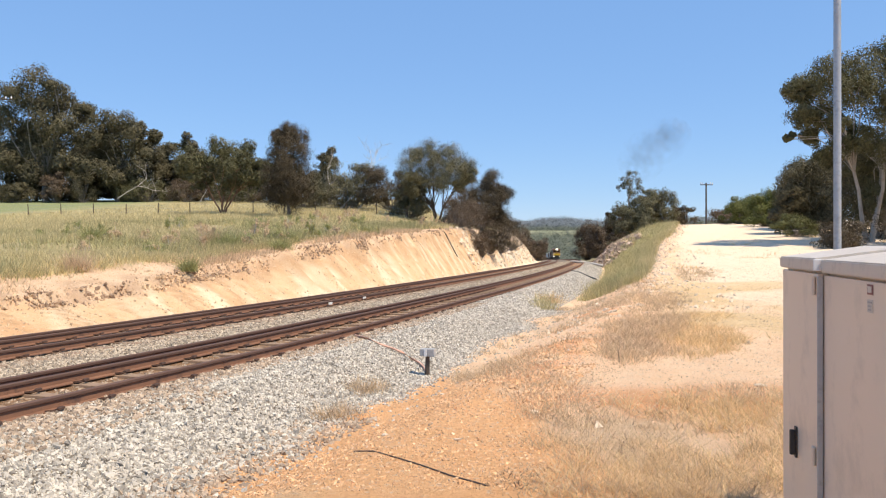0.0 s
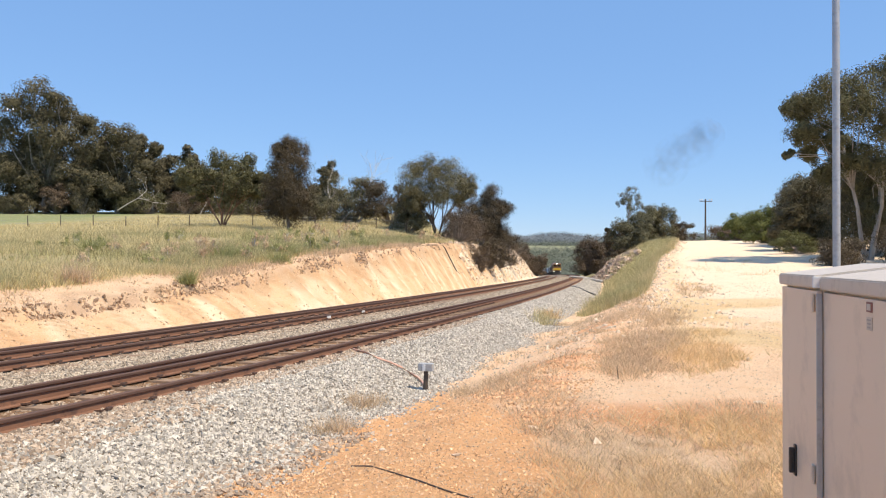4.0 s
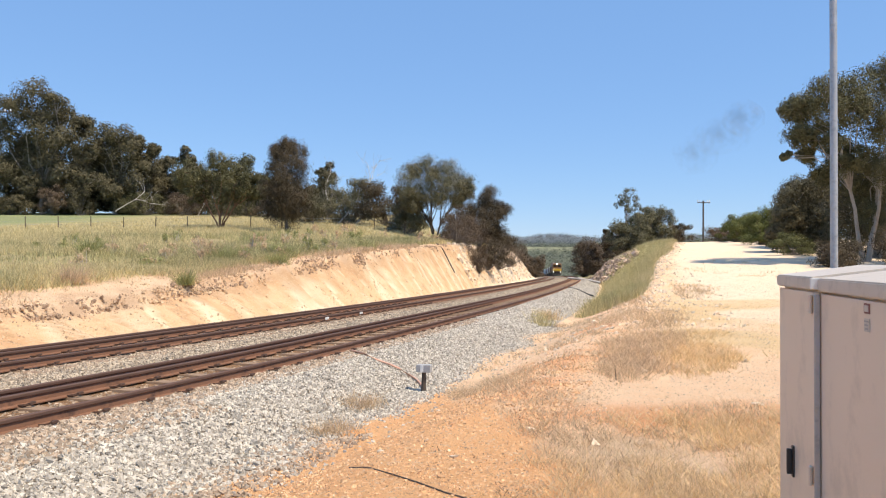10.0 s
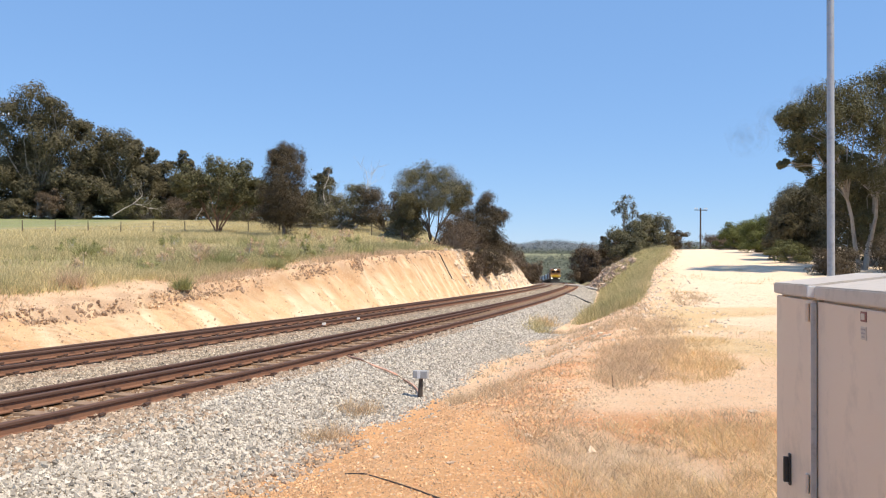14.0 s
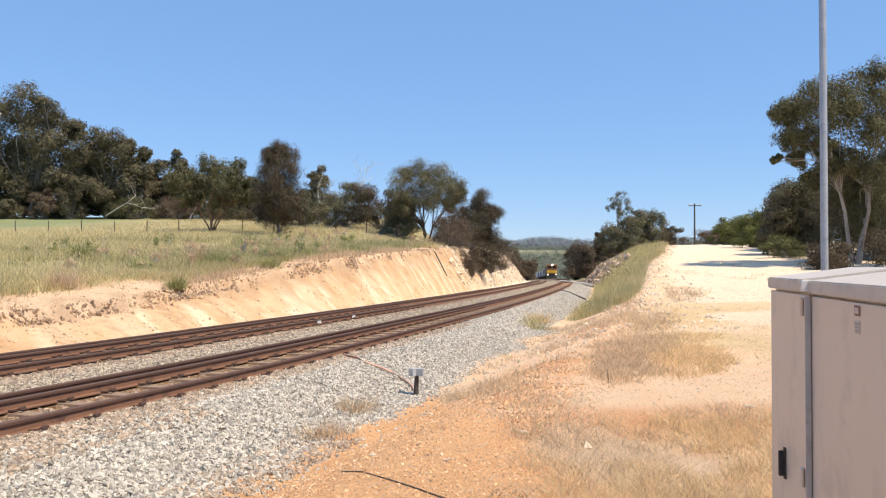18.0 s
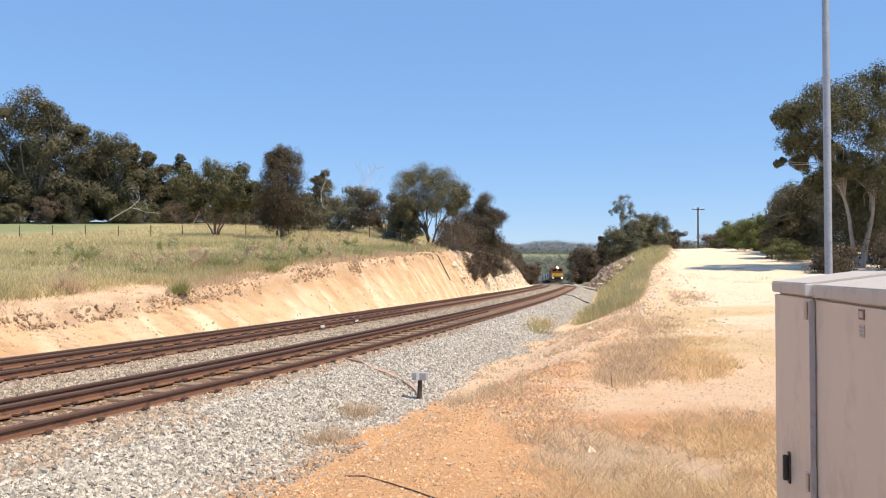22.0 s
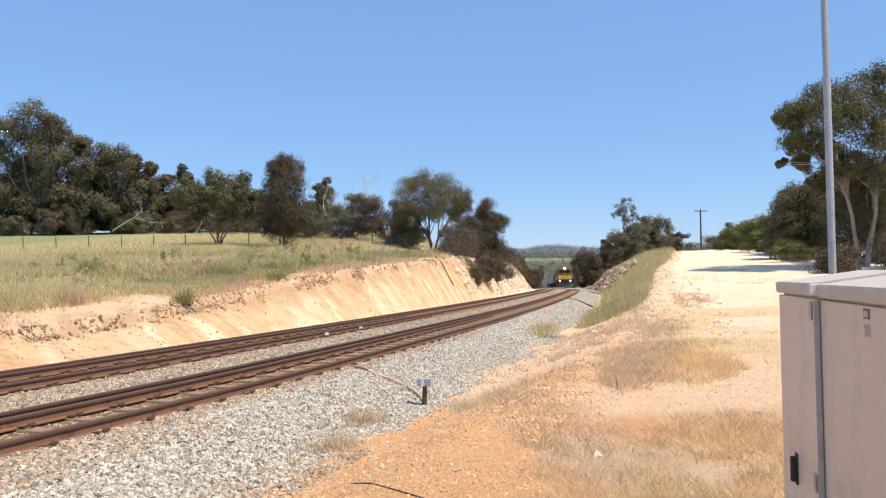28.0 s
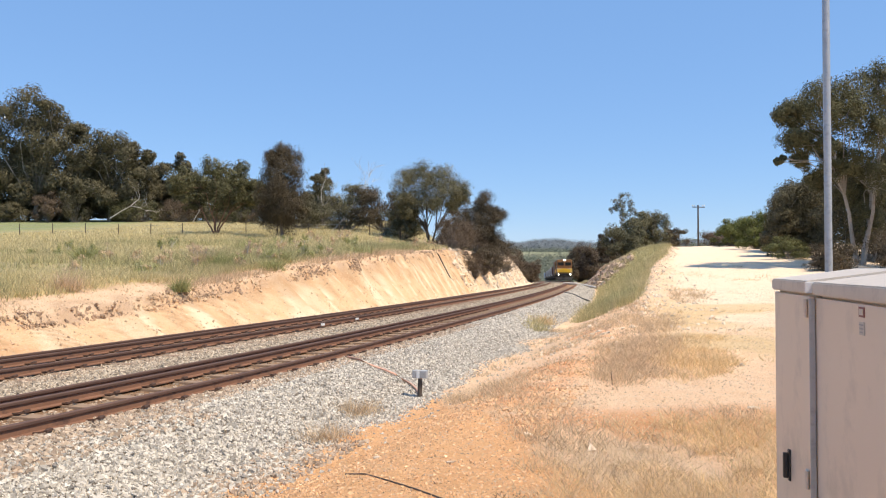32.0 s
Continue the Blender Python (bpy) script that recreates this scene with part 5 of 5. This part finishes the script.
# clods that hang over the edge of the cut face
def lip_clods():
    r = np.random.RandomState(12)
    y = np.concatenate([r.uniform(14.5, 22.5, 1500), r.uniform(22, 36, 1300), r.uniform(36, 58, 700)])
    y = y[rough_noise(y * 0, y, 0.8, 31) > -0.35 + r.uniform(-0.5, 0.5, len(y))]
    n = len(y)
    top = -8.35 - 0.2 * (LIP_H(y) - RAIL_Z(y))
    d = top + np.where(r.rand(n) < 0.6, r.uniform(-0.16, 0.06, n), r.uniform(-0.9, 0.1, n)) + 0.12 * np.sin(2.1 * y) + 0.08 * np.sin(5.3 * y)
    x = RAIL_X(y) + d / slant(y)
    z = np.minimum(land(x, y)[0] + 0.03, LIP_H(y) + 0.02) + r.uniform(-0.06, 0.03, n)
    stones("clay_lip", np.stack([x, y, z], 1), 0.015 + 0.09 * r.uniform(0, 1, n) ** 3, M_CLAY, "crumbling cream and brown clay along the top of the cutting", "clay", 13)
    # brown clay in the broken edge under the turf, darkened for undercut shade
    y = np.concatenate([r.uniform(14.5, 40, 3400), r.uniform(40, 58, 800)])
    y = y[rough_noise(y * 0, y, 1.3, 35) > 0.0 + r.uniform(-0.3, 0.3, len(y))]
    n = len(y)
    top = -8.35 - 0.2 * (LIP_H(y) - RAIL_Z(y))
    x0 = RAIL_X(y) + top / slant(y)
    n1, n2 = rough_noise(x0, y, 0.9, 1), rough_noise(x0, y, 3.5, 2)
    x = RAIL_X(y) + (top - (0.2 * n1 + 0.1 * n2) + 0.02 + r.normal(size=n) * 0.09) / slant(y)
    z = land(x, y)[0] + r.uniform(-0.02, 0.05, n)
    stones("broken_edge", np.stack([x, y, z], 1), 0.02 + 0.10 * r.uniform(0, 1, n) ** 2.5, M_SHADED_CLAY, "brown clay darkened for undercut shade in the broken edge of the cutting", "clay", 14)


lip_clods()
Q = strip_points(rng, 14, 62, -9.6, -7.0, 5200, 0.4)
Q = Q[rough_noise(Q[:, 0] * 0.6, Q[:, 1], 1.6, 96) > rng.uniform(-0.6, 0.9, len(Q))]
stones("face_clods", Q, 0.015 + 0.05 * rng.uniform(0, 1, len(Q)) ** 3 + 0.0004 * Q[:, 1], M_CLAY, "loose orange and brown crumbs on the face of the cutting", "clay", 21)


# ---- grasses ----
def blades(rng, P, height, width, lean=0.45):
    """Grass blades that stand at the points P: vertices and triangles."""
    n = len(P)
    a = rng.uniform(0, 6.283, n)
    side = np.stack([np.cos(a), np.sin(a), np.zeros(n)], 1)
    h = np.asarray(height) * rng.uniform(0.45, 1.25, n)
    w = np.asarray(width) * rng.uniform(0.6, 1.3, n)
    g = rng.normal(size=(n, 2)) * lean
    tip = P + np.stack([g[:, 0] * h, g[:, 1] * h, h], 1)
    w = w * 1.15
    V = np.stack([P - side * w[:, None], P + side * w[:, None], tip], 1).reshape(-1, 3)
    return V, np.arange(3 * n).reshape(-1, 3)


def off_mound(P):
    return P[(1.0 - 0.19 * (P[:, 1] - 6.0) - P[:, 0] < 0.05) | (P[:, 1] > 12.5)]


def tufted(rng, P, spread, per):
    """Blade roots gathered round tuft centres."""
    C = np.repeat(P, per, axis=0)
    C[:, :2] += rng.normal(size=(len(C), 2)) * spread
    C[:, 2] = land(C[:, 0], C[:, 1])[0] - 0.01
    return C


def grass(name, P, height, width, material, label, seed, lean=0.45):
    r = np.random.RandomState(seed)
    V, F = blades(r, P, height, width, lean)
    return tagged(raw(name, V, F, material), label, "grass", kind="stuff")


def patchy(rng, P, scale, seed, low=-0.1):
    """Keeps the points where a patch pattern is high."""
    return P[rough_noise(P[:, 0], P[:, 1], scale, seed) > low + rng.uniform(-0.35, 0.35, len(P))]


def field_points(rng, n, out0, out1, y0, y1):
    u = rng.uniform(0, 1, n)
    y = y0 * (y1 / y0) ** u
    top = -8.35 - 0.2 * np.clip(LIP_H(y) - RAIL_Z(y), 0, 4)
    d = top - (out0 + (out1 - out0) * rng.uniform(0, 1, n) ** 1.5)
    x = RAIL_X(y) + d / slant(y)
    z, _ = land(x, y)
    P = np.stack([x, y, z - 0.01], 1)
    ang = x / y
    return P[(ang > -0.66) & (ang < 0.16)]


r1 = np.random.RandomState(21)
near_band = field_points(r1, 34000, 1.4, 26, 17, 60)
P = tufted(r1, patchy(r1, near_band, 0.35, 41, -0.2), 0.14, 7)
grass("field_grass", P, 0.16 + 0.004 * P[:, 1], 0.004 + 0.00022 * P[:, 1], M_HAY, "yellowing knee-high grass over the paddock", 22)
P = tufted(r1, patchy(r1, near_band[:9000], 0.22, 42, 0.1), 0.2, 7)
grass("green_grass", P, 0.20 + 0.005 * P[:, 1], 0.005 + 0.00022 * P[:, 1], M_GRASS, "green weeds and grass above the cutting", 23)
P = tufted(r1, field_points(r1, 15000, 22, 52, 22, 120), 0.3, 5)
grass("paddock_grass", P, 0.34, 0.02, M_HAY, "yellow paddock grass round the fence", 24)
P = tufted(r1, patchy(r1, field_points(r1, 12000, 0.6, 34, 57, 125), 0.3, 63, -0.4), 0.25, 6)
grass("field_grass", P, 0.42, 0.016, M_HAY, "yellowing grass at the back of the paddock", 38)
P = tufted(r1, patchy(r1, field_points(r1, 4200, 0.3, 3.0, 15, 56), 0.5, 43, 0.1), 0.07, 8)
grass("lip_grass", P, 0.13 + 0.003 * P[:, 1], 0.003 + 0.00016 * P[:, 1], M_DRYTUFT, "sparse dry grass along the top of the cutting", 25)
y = r1.uniform(28, 112, 13000)
dd = 2.5 + (EDGE_D(y) - 2.3) * r1.uniform(0, 1, 13000) ** 0.9 * (0.74 + 0.26 * smooth(36, 75, y))
x = RAIL_X(y) + dd / slant(y)
P = tufted(r1, np.stack([x, y, x * 0], 1), 0.15, 7)
P = patchy(r1, P, 0.5, 49, -0.5)
grass("bank_grass", P[::2], 0.30 + 0.22 * (rough_noise(P[::2, 0], P[::2, 1], 0.7, 91) > 0), 0.0075, M_GRASS, "tall green grass on the bank beside the road", 26, 0.35)
grass("bank_grass", P[1::2], 0.36 + 0.25 * (rough_noise(P[1::2, 0], P[1::2, 1], 0.7, 92) > 0), 0.0065, M_HAY, "tall pale seeding grass on the bank beside the road", 27, 0.35)
P = tufted(r1, off_mound(patchy(r1, strip_points(r1, 5.0, 8.0, 4.6, 8.2, 620), 1.1, 48, 0.0)), 0.06, 26)
grass("straw_grass", P, 0.17, 0.0035, M_STRAW, "dry straw-coloured grass on the verge", 28, 1.1)
P = tufted(r1, off_mound(patchy(r1, strip_points(r1, 5.0, 8.5, 3.4, 8.0, 420), 0.9, 44, 0.2)), 0.06, 22)
grass("dry_grass", P, 0.13, 0.004, M_DRYTUFT, "grey-brown dead grass on the verge", 29, 0.9)
mid = patchy(r1, strip_points(r1, 5.6, 11.8, 2.6, 6.4, 1500), 1.2, 50, 0.0)
edge = 1.0 - 0.19 * (mid[:, 1] - 6.0) - mid[:, 0]
P = tufted(r1, mid[(edge < 0.0) & (edge > -1.0)], 0.05, 12)
grass("dry_grass", P, 0.11, 0.0035, M_DRYTUFT, "grey-brown dead grass round the bare mound", 33, 0.8)
P = tufted(r1, patchy(r1, strip_points(r1, 10, 24, 4.3, 9.5, 420), 0.7, 45, 0.4), 0.1, 12)
grass("straw_grass", P, 0.13, 0.006, M_STRAW, "dry straw-coloured grass beside the dirt road", 30, 0.7)


def ragged(n, y0, y1, k0, k1, seed):
    """Points of a patch with a torn edge, between two lines from the origin."""
    y = y0 * (y1 / y0) ** r1.uniform(0, 1, n)
    k = r1.uniform(k0, k1, n)
    x = y * k
    u, v = 2 * (k - k0) / (k1 - k0) - 1, 2 * (1 / y - 1 / y0) / (1 / y1 - 1 / y0) - 1
    w = 0.75 - u * u - v * v + 0.9 * rough_noise(x, y, 1.1, seed) + 0.55 * rough_noise(x, y, 3.3, seed + 1)
    on = w > r1.uniform(-0.4, 1.1, n)
    return np.stack([x, y, y * 0], 1)[on]


P = tufted(r1, ragged(3200, 9.8, 30, 0.195, 0.315, 51), 0.08, 14)
grass("dry_grass", P, 0.13, 0.0045, M_DRYTUFT, "thin grey-brown dead grass beside the dirt road", 34, 0.9)
P = tufted(r1, ragged(1500, 9.8, 17, 0.265, 0.385, 55), 0.08, 14)
grass("straw_grass", P, 0.13, 0.0045, M_STRAW, "pale golden straw patch beside the dirt road", 35, 0.9)
P = tufted(r1, ragged(160, 24, 31, 0.29, 0.345, 57), 0.1, 14)
grass("dry_grass", P, 0.2, 0.008, M_DRYTUFT, "brown dead grass patch on the dirt road", 36, 0.8)
P = tufted(r1, ragged(240, 9.0, 14, 0.04, 0.13, 59), 0.06, 12)
grass("dry_grass", P, 0.10, 0.004, M_DRYTUFT, "grey dead grass beside the bare mound", 37, 0.9)
P = tufted(r1, off_mound(patchy(r1, strip_points(r1, 9, 26, 2.2, 4.4, 420), 0.8, 46, 0.0)), 0.09, 18)
grass("dry_grass", P, 0.13, 0.005, M_DRYTUFT, "grey-brown dead grass in the drain", 31, 0.7)
P = tufted(r1, patchy(r1, strip_points(r1, 24, 60, 6, 12, 500), 0.3, 47, 0.25), 0.2, 14)
grass("straw_grass", P, 0.18, 0.009, M_STRAW, "sparse straw on the pale dirt road", 32, 0.6)


def tuft(x, y, height, width, material, n, seed, label, lean=0.6):
    """One clump of grass."""
    r = np.random.RandomState(seed)
    C = np.zeros((n, 3))
    C[:, :2] = r.normal(size=(n, 2)) * width * 0.25
    V, F = blades(r, C, height, 0.0022 + 0.00025 * y, lean)
    t = raw("grass_clump", V, F, material)
    t.matrix_basis = pose(x, y, ground_at(x, y) - 0.01)
    tagged(t, label, "grass", kind="stuff")


tuft(-1.25, 10.5, 0.22, 0.6, M_DRYTUFT, 260, 1, "dry grey grass clump growing out of the ballast")
tuft(-1.0, 10.8, 0.15, 0.4, M_DRYTUFT, 110, 2, "dry grey grass clump growing out of the ballast")
tuft(-1.32, 9.1, 0.21, 0.55, M_DRYTUFT, 240, 3, "dry grey grass clump growing out of the ballast")
tuft(-1.55, 9.0, 0.14, 0.4, M_DRYTUFT, 110, 4, "dry grey grass clump growing out of the ballast")
tuft(3.1, 25.7, 0.4, 0.8, M_HAY, 160, 5, "yellowing and straw grass clump at the edge of the ballast")
tuft(3.5, 26.9, 0.4, 0.9, M_STRAW, 260, 6, "straw grass clump at the edge of the ballast")
tuft(3.0, 24.4, 0.35, 0.9, M_HAY, 220, 7, "yellowing grass clump at the edge of the ballast")
tuft(-8.08, 23.5, 0.5, 0.45, M_WEED, 420, 51, "small bright green weed on the edge of the cutting", 0.65)
tuft(-10.3, 21.0, 0.55, 0.8, M_DRYTUFT, 420, 52, "small grey dead bush on the edge of the cutting", 0.65)
tuft(-8.8, 30.2, 0.8, 1.0, M_WEED, 420, 53, "green leafy weed in the grass", 0.65)
tuft(-9.6, 31.0, 0.8, 0.8, M_DRYTUFT, 420, 54, "grey dead weed in the grass", 0.65)
tuft(-6.7, 30.2, 0.5, 0.7, M_WEED, 420, 55, "green leafy weed near the edge of the cutting", 0.65)
tuft(-7.2, 33.5, 0.6, 1.0, M_WEED, 420, 56, "green leafy weed in the grass", 0.65)
tuft(-4.6, 42.0, 0.6, 1.4, M_WEED, 420, 57, "green leafy weed in the grass", 0.65)
tuft(-15.3, 32.5, 0.8, 0.4, M_WEED, 420, 58, "thin green weed in the grass", 0.65)
tuft(-12.0, 48.0, 0.8, 2.4, M_WEED, 420, 59, "green weed patch in the paddock", 0.65)


tuft(0.45, 5.15, 0.05, 0.55, M_DRYLEAF, 110, 71, "dark grey dead brush on the edge of the orange gravel", 1.3)
tuft(0.66, 5.4, 0.05, 0.4, M_DRYTUFT, 120, 72, "dark grey dead brush on the edge of the orange gravel", 1.3)
tuft(2.35, 10.6, 0.22, 0.05, M_DRYLEAF, 5, 73, "single dark dead stalk in the straw", 0.12)
P = tufted(r1, ragged(900, 4.75, 6.7, 0.10, 0.47, 75), 0.05, 20)
grass("straw_grass", P[::2], 0.12, 0.0024, M_STRAW, "tangled straw-coloured grass on the verge", 39, 1.0)
grass("dry_grass", P[1::2], 0.12, 0.0026, M_DRYTUFT, "tangled grey-brown dead grass on the verge", 40, 1.0)


def weeds():
    """Leafy and dead weeds that stand above the paddock's grass."""
    r = np.random.RandomState(81)
    spots = field_points(r, 160, 1.6, 16, 25, 75)
    for k, (x, y, z) in enumerate(spots[:60]):
        green = r.rand() < 0.6
        bush("weed", x, y, r.uniform(0.3, 0.8) + 0.006 * y, r.uniform(0.3, 0.8) + 0.006 * y, M_WEED if green else M_DRYTUFT, 200 + k, "leafy green weed in the paddock grass" if green else "grey dead weed in the paddock grass", 18, 14, 0.06 + 0.001 * y, M_DEAD, -1.8, 0.16)


weeds()


# ---- small trackside things ----
def ground_tube(name, pts, r, material, label, category, lift=0.03):
    path = [((x, y, ground_at(x, y) + lift), r) for x, y in pts]
    V, F = tubes([path], 8)
    return tagged(raw(name, V, F, material, smooth=True), label, category)


ground_tube("conduit", [(-1.72, 13.85), (-1.45, 13.5), (-1.2, 13.2), (-0.98, 13.12), (-0.80, 13.05), (-0.64, 12.85), (-0.50, 12.7), (-0.42, 12.45), (-0.385, 12.2)], 0.018, M_PIPE, "faded red conduit lying over the ballast to the marker", "conduit", 0.045)
# dark tube on the gravel stands in for a thin cast shadow
ground_tube("dark_ground_line", [(-0.80, 6.35), (-0.62, 6.12), (-0.40, 5.86), (-0.2, 5.6), (0.0, 5.3), (0.25, 5.05)], 0.006, M_WOOD, "thin shadow line on orange gravel, modelled as a dark tube", "cable", 0.006)
ground_tube("dark_ground_line", [(8.6, 54.0), (8.85, 51.5), (9.0, 49.6), (9.15, 47.7)], 0.05, M_LOCODARK, "black cable lying across the ballast shoulder", "cable", 0.06)
ground_tube("drain_pipe", [(16.5, 104.0), (16.9, 98.0), (17.4, 93.0), (17.9, 88.5), (18.3, 85.5)], 0.16, M_STONE, "pale concrete pipe along the foot of the rocky bank", "pipe", 0.12)
# dark rod stands in for a dark cleft in the cut face
ground_tube("dark_slope_rod", [(-0.75, 55.5), (-0.3, 54.95), (0.15, 54.4), (0.55, 53.9)], 0.04, M_WOOD, "dark rod in place of a cleft down the face of the cutting", "log", 0.10)

for yy in (20.4, 22.8):
    bm = bmesh.new()
    c = along(yy, -3.512, -0.075)
    turn = -math.degrees(math.acos(float(slant(yy))))
    box(bm, (0.012, 0.24, 0.07), (0, 0, 0), 0.003)
    pm = part("paint_mark", bm, M_WHITE, far_track, "white paint mark on the rail's side")
    pm.matrix_basis = pose(*c, 0, 0, turn)


def fence():
    fc = holder("wire_fence", "old wire fence with weathered wooden posts across the paddock", "fence")
    spots = []
    for k in range(16):
        x = -55.0 + 3.35 * k
        y = 80.0 + 0.10 * (x + 55)
        spots.append((x, y, ground_at(x, y)))
    rr = np.random.RandomState(3)
    for x, y, z in spots:
        bm = bmesh.new()
        rod(bm, (x, y, z - 0.1), (x + rr.uniform(-0.05, 0.05), y, z + 1.25 + rr.uniform(-0.1, 0.15)), 0.055, 0.045, 8)
        part("post", bm, M_WOOD, fc)
    for h in (0.35, 0.7, 1.05):
        V, F = tubes([[((x, y, z + h), 0.008) for x, y, z in spots]], 4)
        raw("wire", V, F, M_STEEL, fc, "thin fence wire")


fence()


def power_pole(x, y, height, arm, turn, label):
    z = ground_at(x, y)
    p = holder("power_pole", label, "power pole", "power poles", (x, y, z), turn)
    bm = bmesh.new()
    rod(bm, (0, 0, -0.1), (0, 0, height), 0.16, 0.12, 12)
    part("pole", bm, M_WOOD, p)
    bm = bmesh.new()
    box(bm, (arm, 0.12, 0.13), (0, -0.16, height - 0.35), 0.01)
    a = part("cross_arm", bm, M_WOOD, p)
    for k in (-0.46, -0.3, 0.3, 0.46):
        bm = bmesh.new()
        rod(bm, (arm * k, -0.16, height - 0.29), (arm * k, -0.16, height - 0.15), 0.03)
        rod(bm, (arm * k, -0.16, height - 0.16), (arm * k, -0.16, height + 0.04), 0.10, 0.06, 12)
        part("insulator", bm, M_WHITE, a, "white insulator")


power_pole(43.6, 130, 7.5, 2.2, 5, "dark timber power pole with a cross-arm behind the road crest")
power_pole(-59.7, 100, 14.8, 4.6, 0, "timber power pole with white insulators beside the gum trees")


# ---- far country ----
M_VALLEY = leafy("valley_leaves", (0.075, 0.09, 0.05), (0.12, 0.125, 0.07), 0.2)
M_FARWOOD = leafy("hill_woods", (0.11, 0.13, 0.10), (0.16, 0.175, 0.13), 0.2)
# ridge leaves tinted blue-grey: the haze of distance is in the colour
M_RIDGE = leafy("hazed_gum_woods", (0.145, 0.17, 0.185), (0.17, 0.195, 0.205), 0.2, 0.08)


def thin_smoke(wide, high, dense, seed):
    """Soot so thin that most light passes, thickest in the middle of its puff and torn by eddies."""
    m, n, l, p = nodes_of("thin_smoke")
    p.inputs["Base Color"].default_value = (0.15, 0.15, 0.16, 1)
    p.inputs["Roughness"].default_value = 1.0
    co = n.new("ShaderNodeTexCoord").outputs["Object"]
    mp = n.new("ShaderNodeMapping")
    mp.inputs["Scale"].default_value = (1 / wide, 0, 1 / high)
    l.new(co, mp.inputs[0])
    ball = n.new("ShaderNodeTexGradient")
    ball.gradient_type = "SPHERICAL"
    l.new(mp.outputs[0], ball.inputs[0])
    eddy = noise_node(n, l, co, 0.16 + 0.02 * seed, 5, 0.55)
    f = n.new("ShaderNodeMath")
    f.operation = "MULTIPLY"
    l.new(ball.outputs["Fac"], f.inputs[0])
    l.new(ramp_node(n, l, eddy.outputs[0], 0.36, 0.68), f.inputs[1])
    g = n.new("ShaderNodeMath")
    g.operation = "MULTIPLY"
    g.inputs[1].default_value = dense
    l.new(f.outputs[0], g.inputs[0])
    tr = n.new("ShaderNodeBsdfTransparent")
    mx = n.new("ShaderNodeMixShader")
    l.new(g.outputs[0], mx.inputs[0])
    l.new(tr.outputs[0], mx.inputs[1])
    l.new(p.outputs[0], mx.inputs[2])
    l.new(mx.outputs[0], n["Material Output"].inputs["Surface"])
    return m


def far_woods():
    r = np.random.RandomState(61)

    def woods(n, y0, y1, k0, k1, keep, low, high, leaf_size, material, label):
        y = y0 * (y1 / y0) ** r.uniform(0, 1, n)
        x = y * r.uniform(k0, k1, n)
        yt = np.minimum(y, 700)
        d = (x - RAIL_X(yt)) * slant(yt)
        on = ((y > 620) | (np.abs(d + 2.5) > 11 + 0.012 * y)) & keep(x, y, r.uniform(0, 1, n))
        x, y = x[on], y[on]
        h = r.uniform(low, high, len(x))
        z = land(x, y)[0] + h * 0.42
        up = np.tile((0, -0.5, 1.4), (len(x), 1))
        V, F = leaf_cloud(r, np.stack([x, y, z], 1), np.stack([h * 0.6, h * 0.6, h * 0.5], 1), 26, leaf_size, 0.6, 0, up)
        tagged(raw("far_woods", V, F, material), label, "woods", kind="stuff")

    woods(3400, 170, 640, 0.02, 0.48, lambda x, y, u: u > 0.0, 3.5, 7.5, 0.4, M_VALLEY, "dark green trees in the valley beyond the cutting")
    woods(5200, 560, 1650, 0.02, 0.42, lambda x, y, u: u > 0.05 + 0.83 * ((rough_noise(x, y, 0.008, 21) > 0.0) & (y > 950)), 6, 13, 0.9, M_FARWOOD, "scattered trees and copses on a pale green hillside")
    woods(5200, 1650, 3000, 0.0, 0.45, lambda x, y, u: u > 0.03, 12, 24, 2.2, M_RIDGE, "eucalyptus woods along the far ridge, painted hazy blue-grey")


far_woods()


# ---- smoke from the engine ----
def smoke_puff(seed, wide, deep_, high, dense):
    """A lumpy rounded cloud of thin smoke."""
    bm = bmesh.new()
    bmesh.ops.create_icosphere(bm, subdivisions=4, radius=1.0)
    for v in bm.verts:
        k = 1 + 0.16 * noise.noise(v.co * 2.0 + Vector((seed * 7.3, 0, 0)))
        v.co = Vector((v.co.x * wide * k, v.co.y * deep_ * k, v.co.z * high * k))
    for fc in bm.faces:
        fc.smooth = True
    me = bpy.data.meshes.new("smoke_puff")
    bm.to_mesh(me)
    bm.free()
    me.materials.append(thin_smoke(wide, high, dense, seed))
    return tagged(new("smoke_puff", me), "thin grey puff of engine smoke drifting in the sky", "smoke", "engine smoke")


SMOKE = [(smoke_puff(1, 10, 6, 6.5, 0.30), (67, 250, 34), (2.4, 0, 1.0)), (smoke_puff(2, 7, 6, 6, 0.42), (72, 250, 38), (2.6, 0, 1.2)),
         (smoke_puff(3, 8, 5, 7, 0.26), (63, 252, 29), (2.0, 0, 0.9))]


Y_END, SPEED = 145.0, 5.0


def motions():
    for car, offset in TRAIN:
        walk(car, [(t, at_track(Y_END + SPEED * 0.985 * (32 - t) + offset * 0.985)) for t in range(0, 33, 4)])
    for puff, a, v in SMOKE:
        walk(puff, [(t, pose(a[0] + v[0] * q, a[1], a[2] + v[2] * q, 0, 0, q)) for t, q in ((0, 0), (6, 6), (12, 13), (17, 30), (22, 55), (27, 85), (32, 110))])


motions()
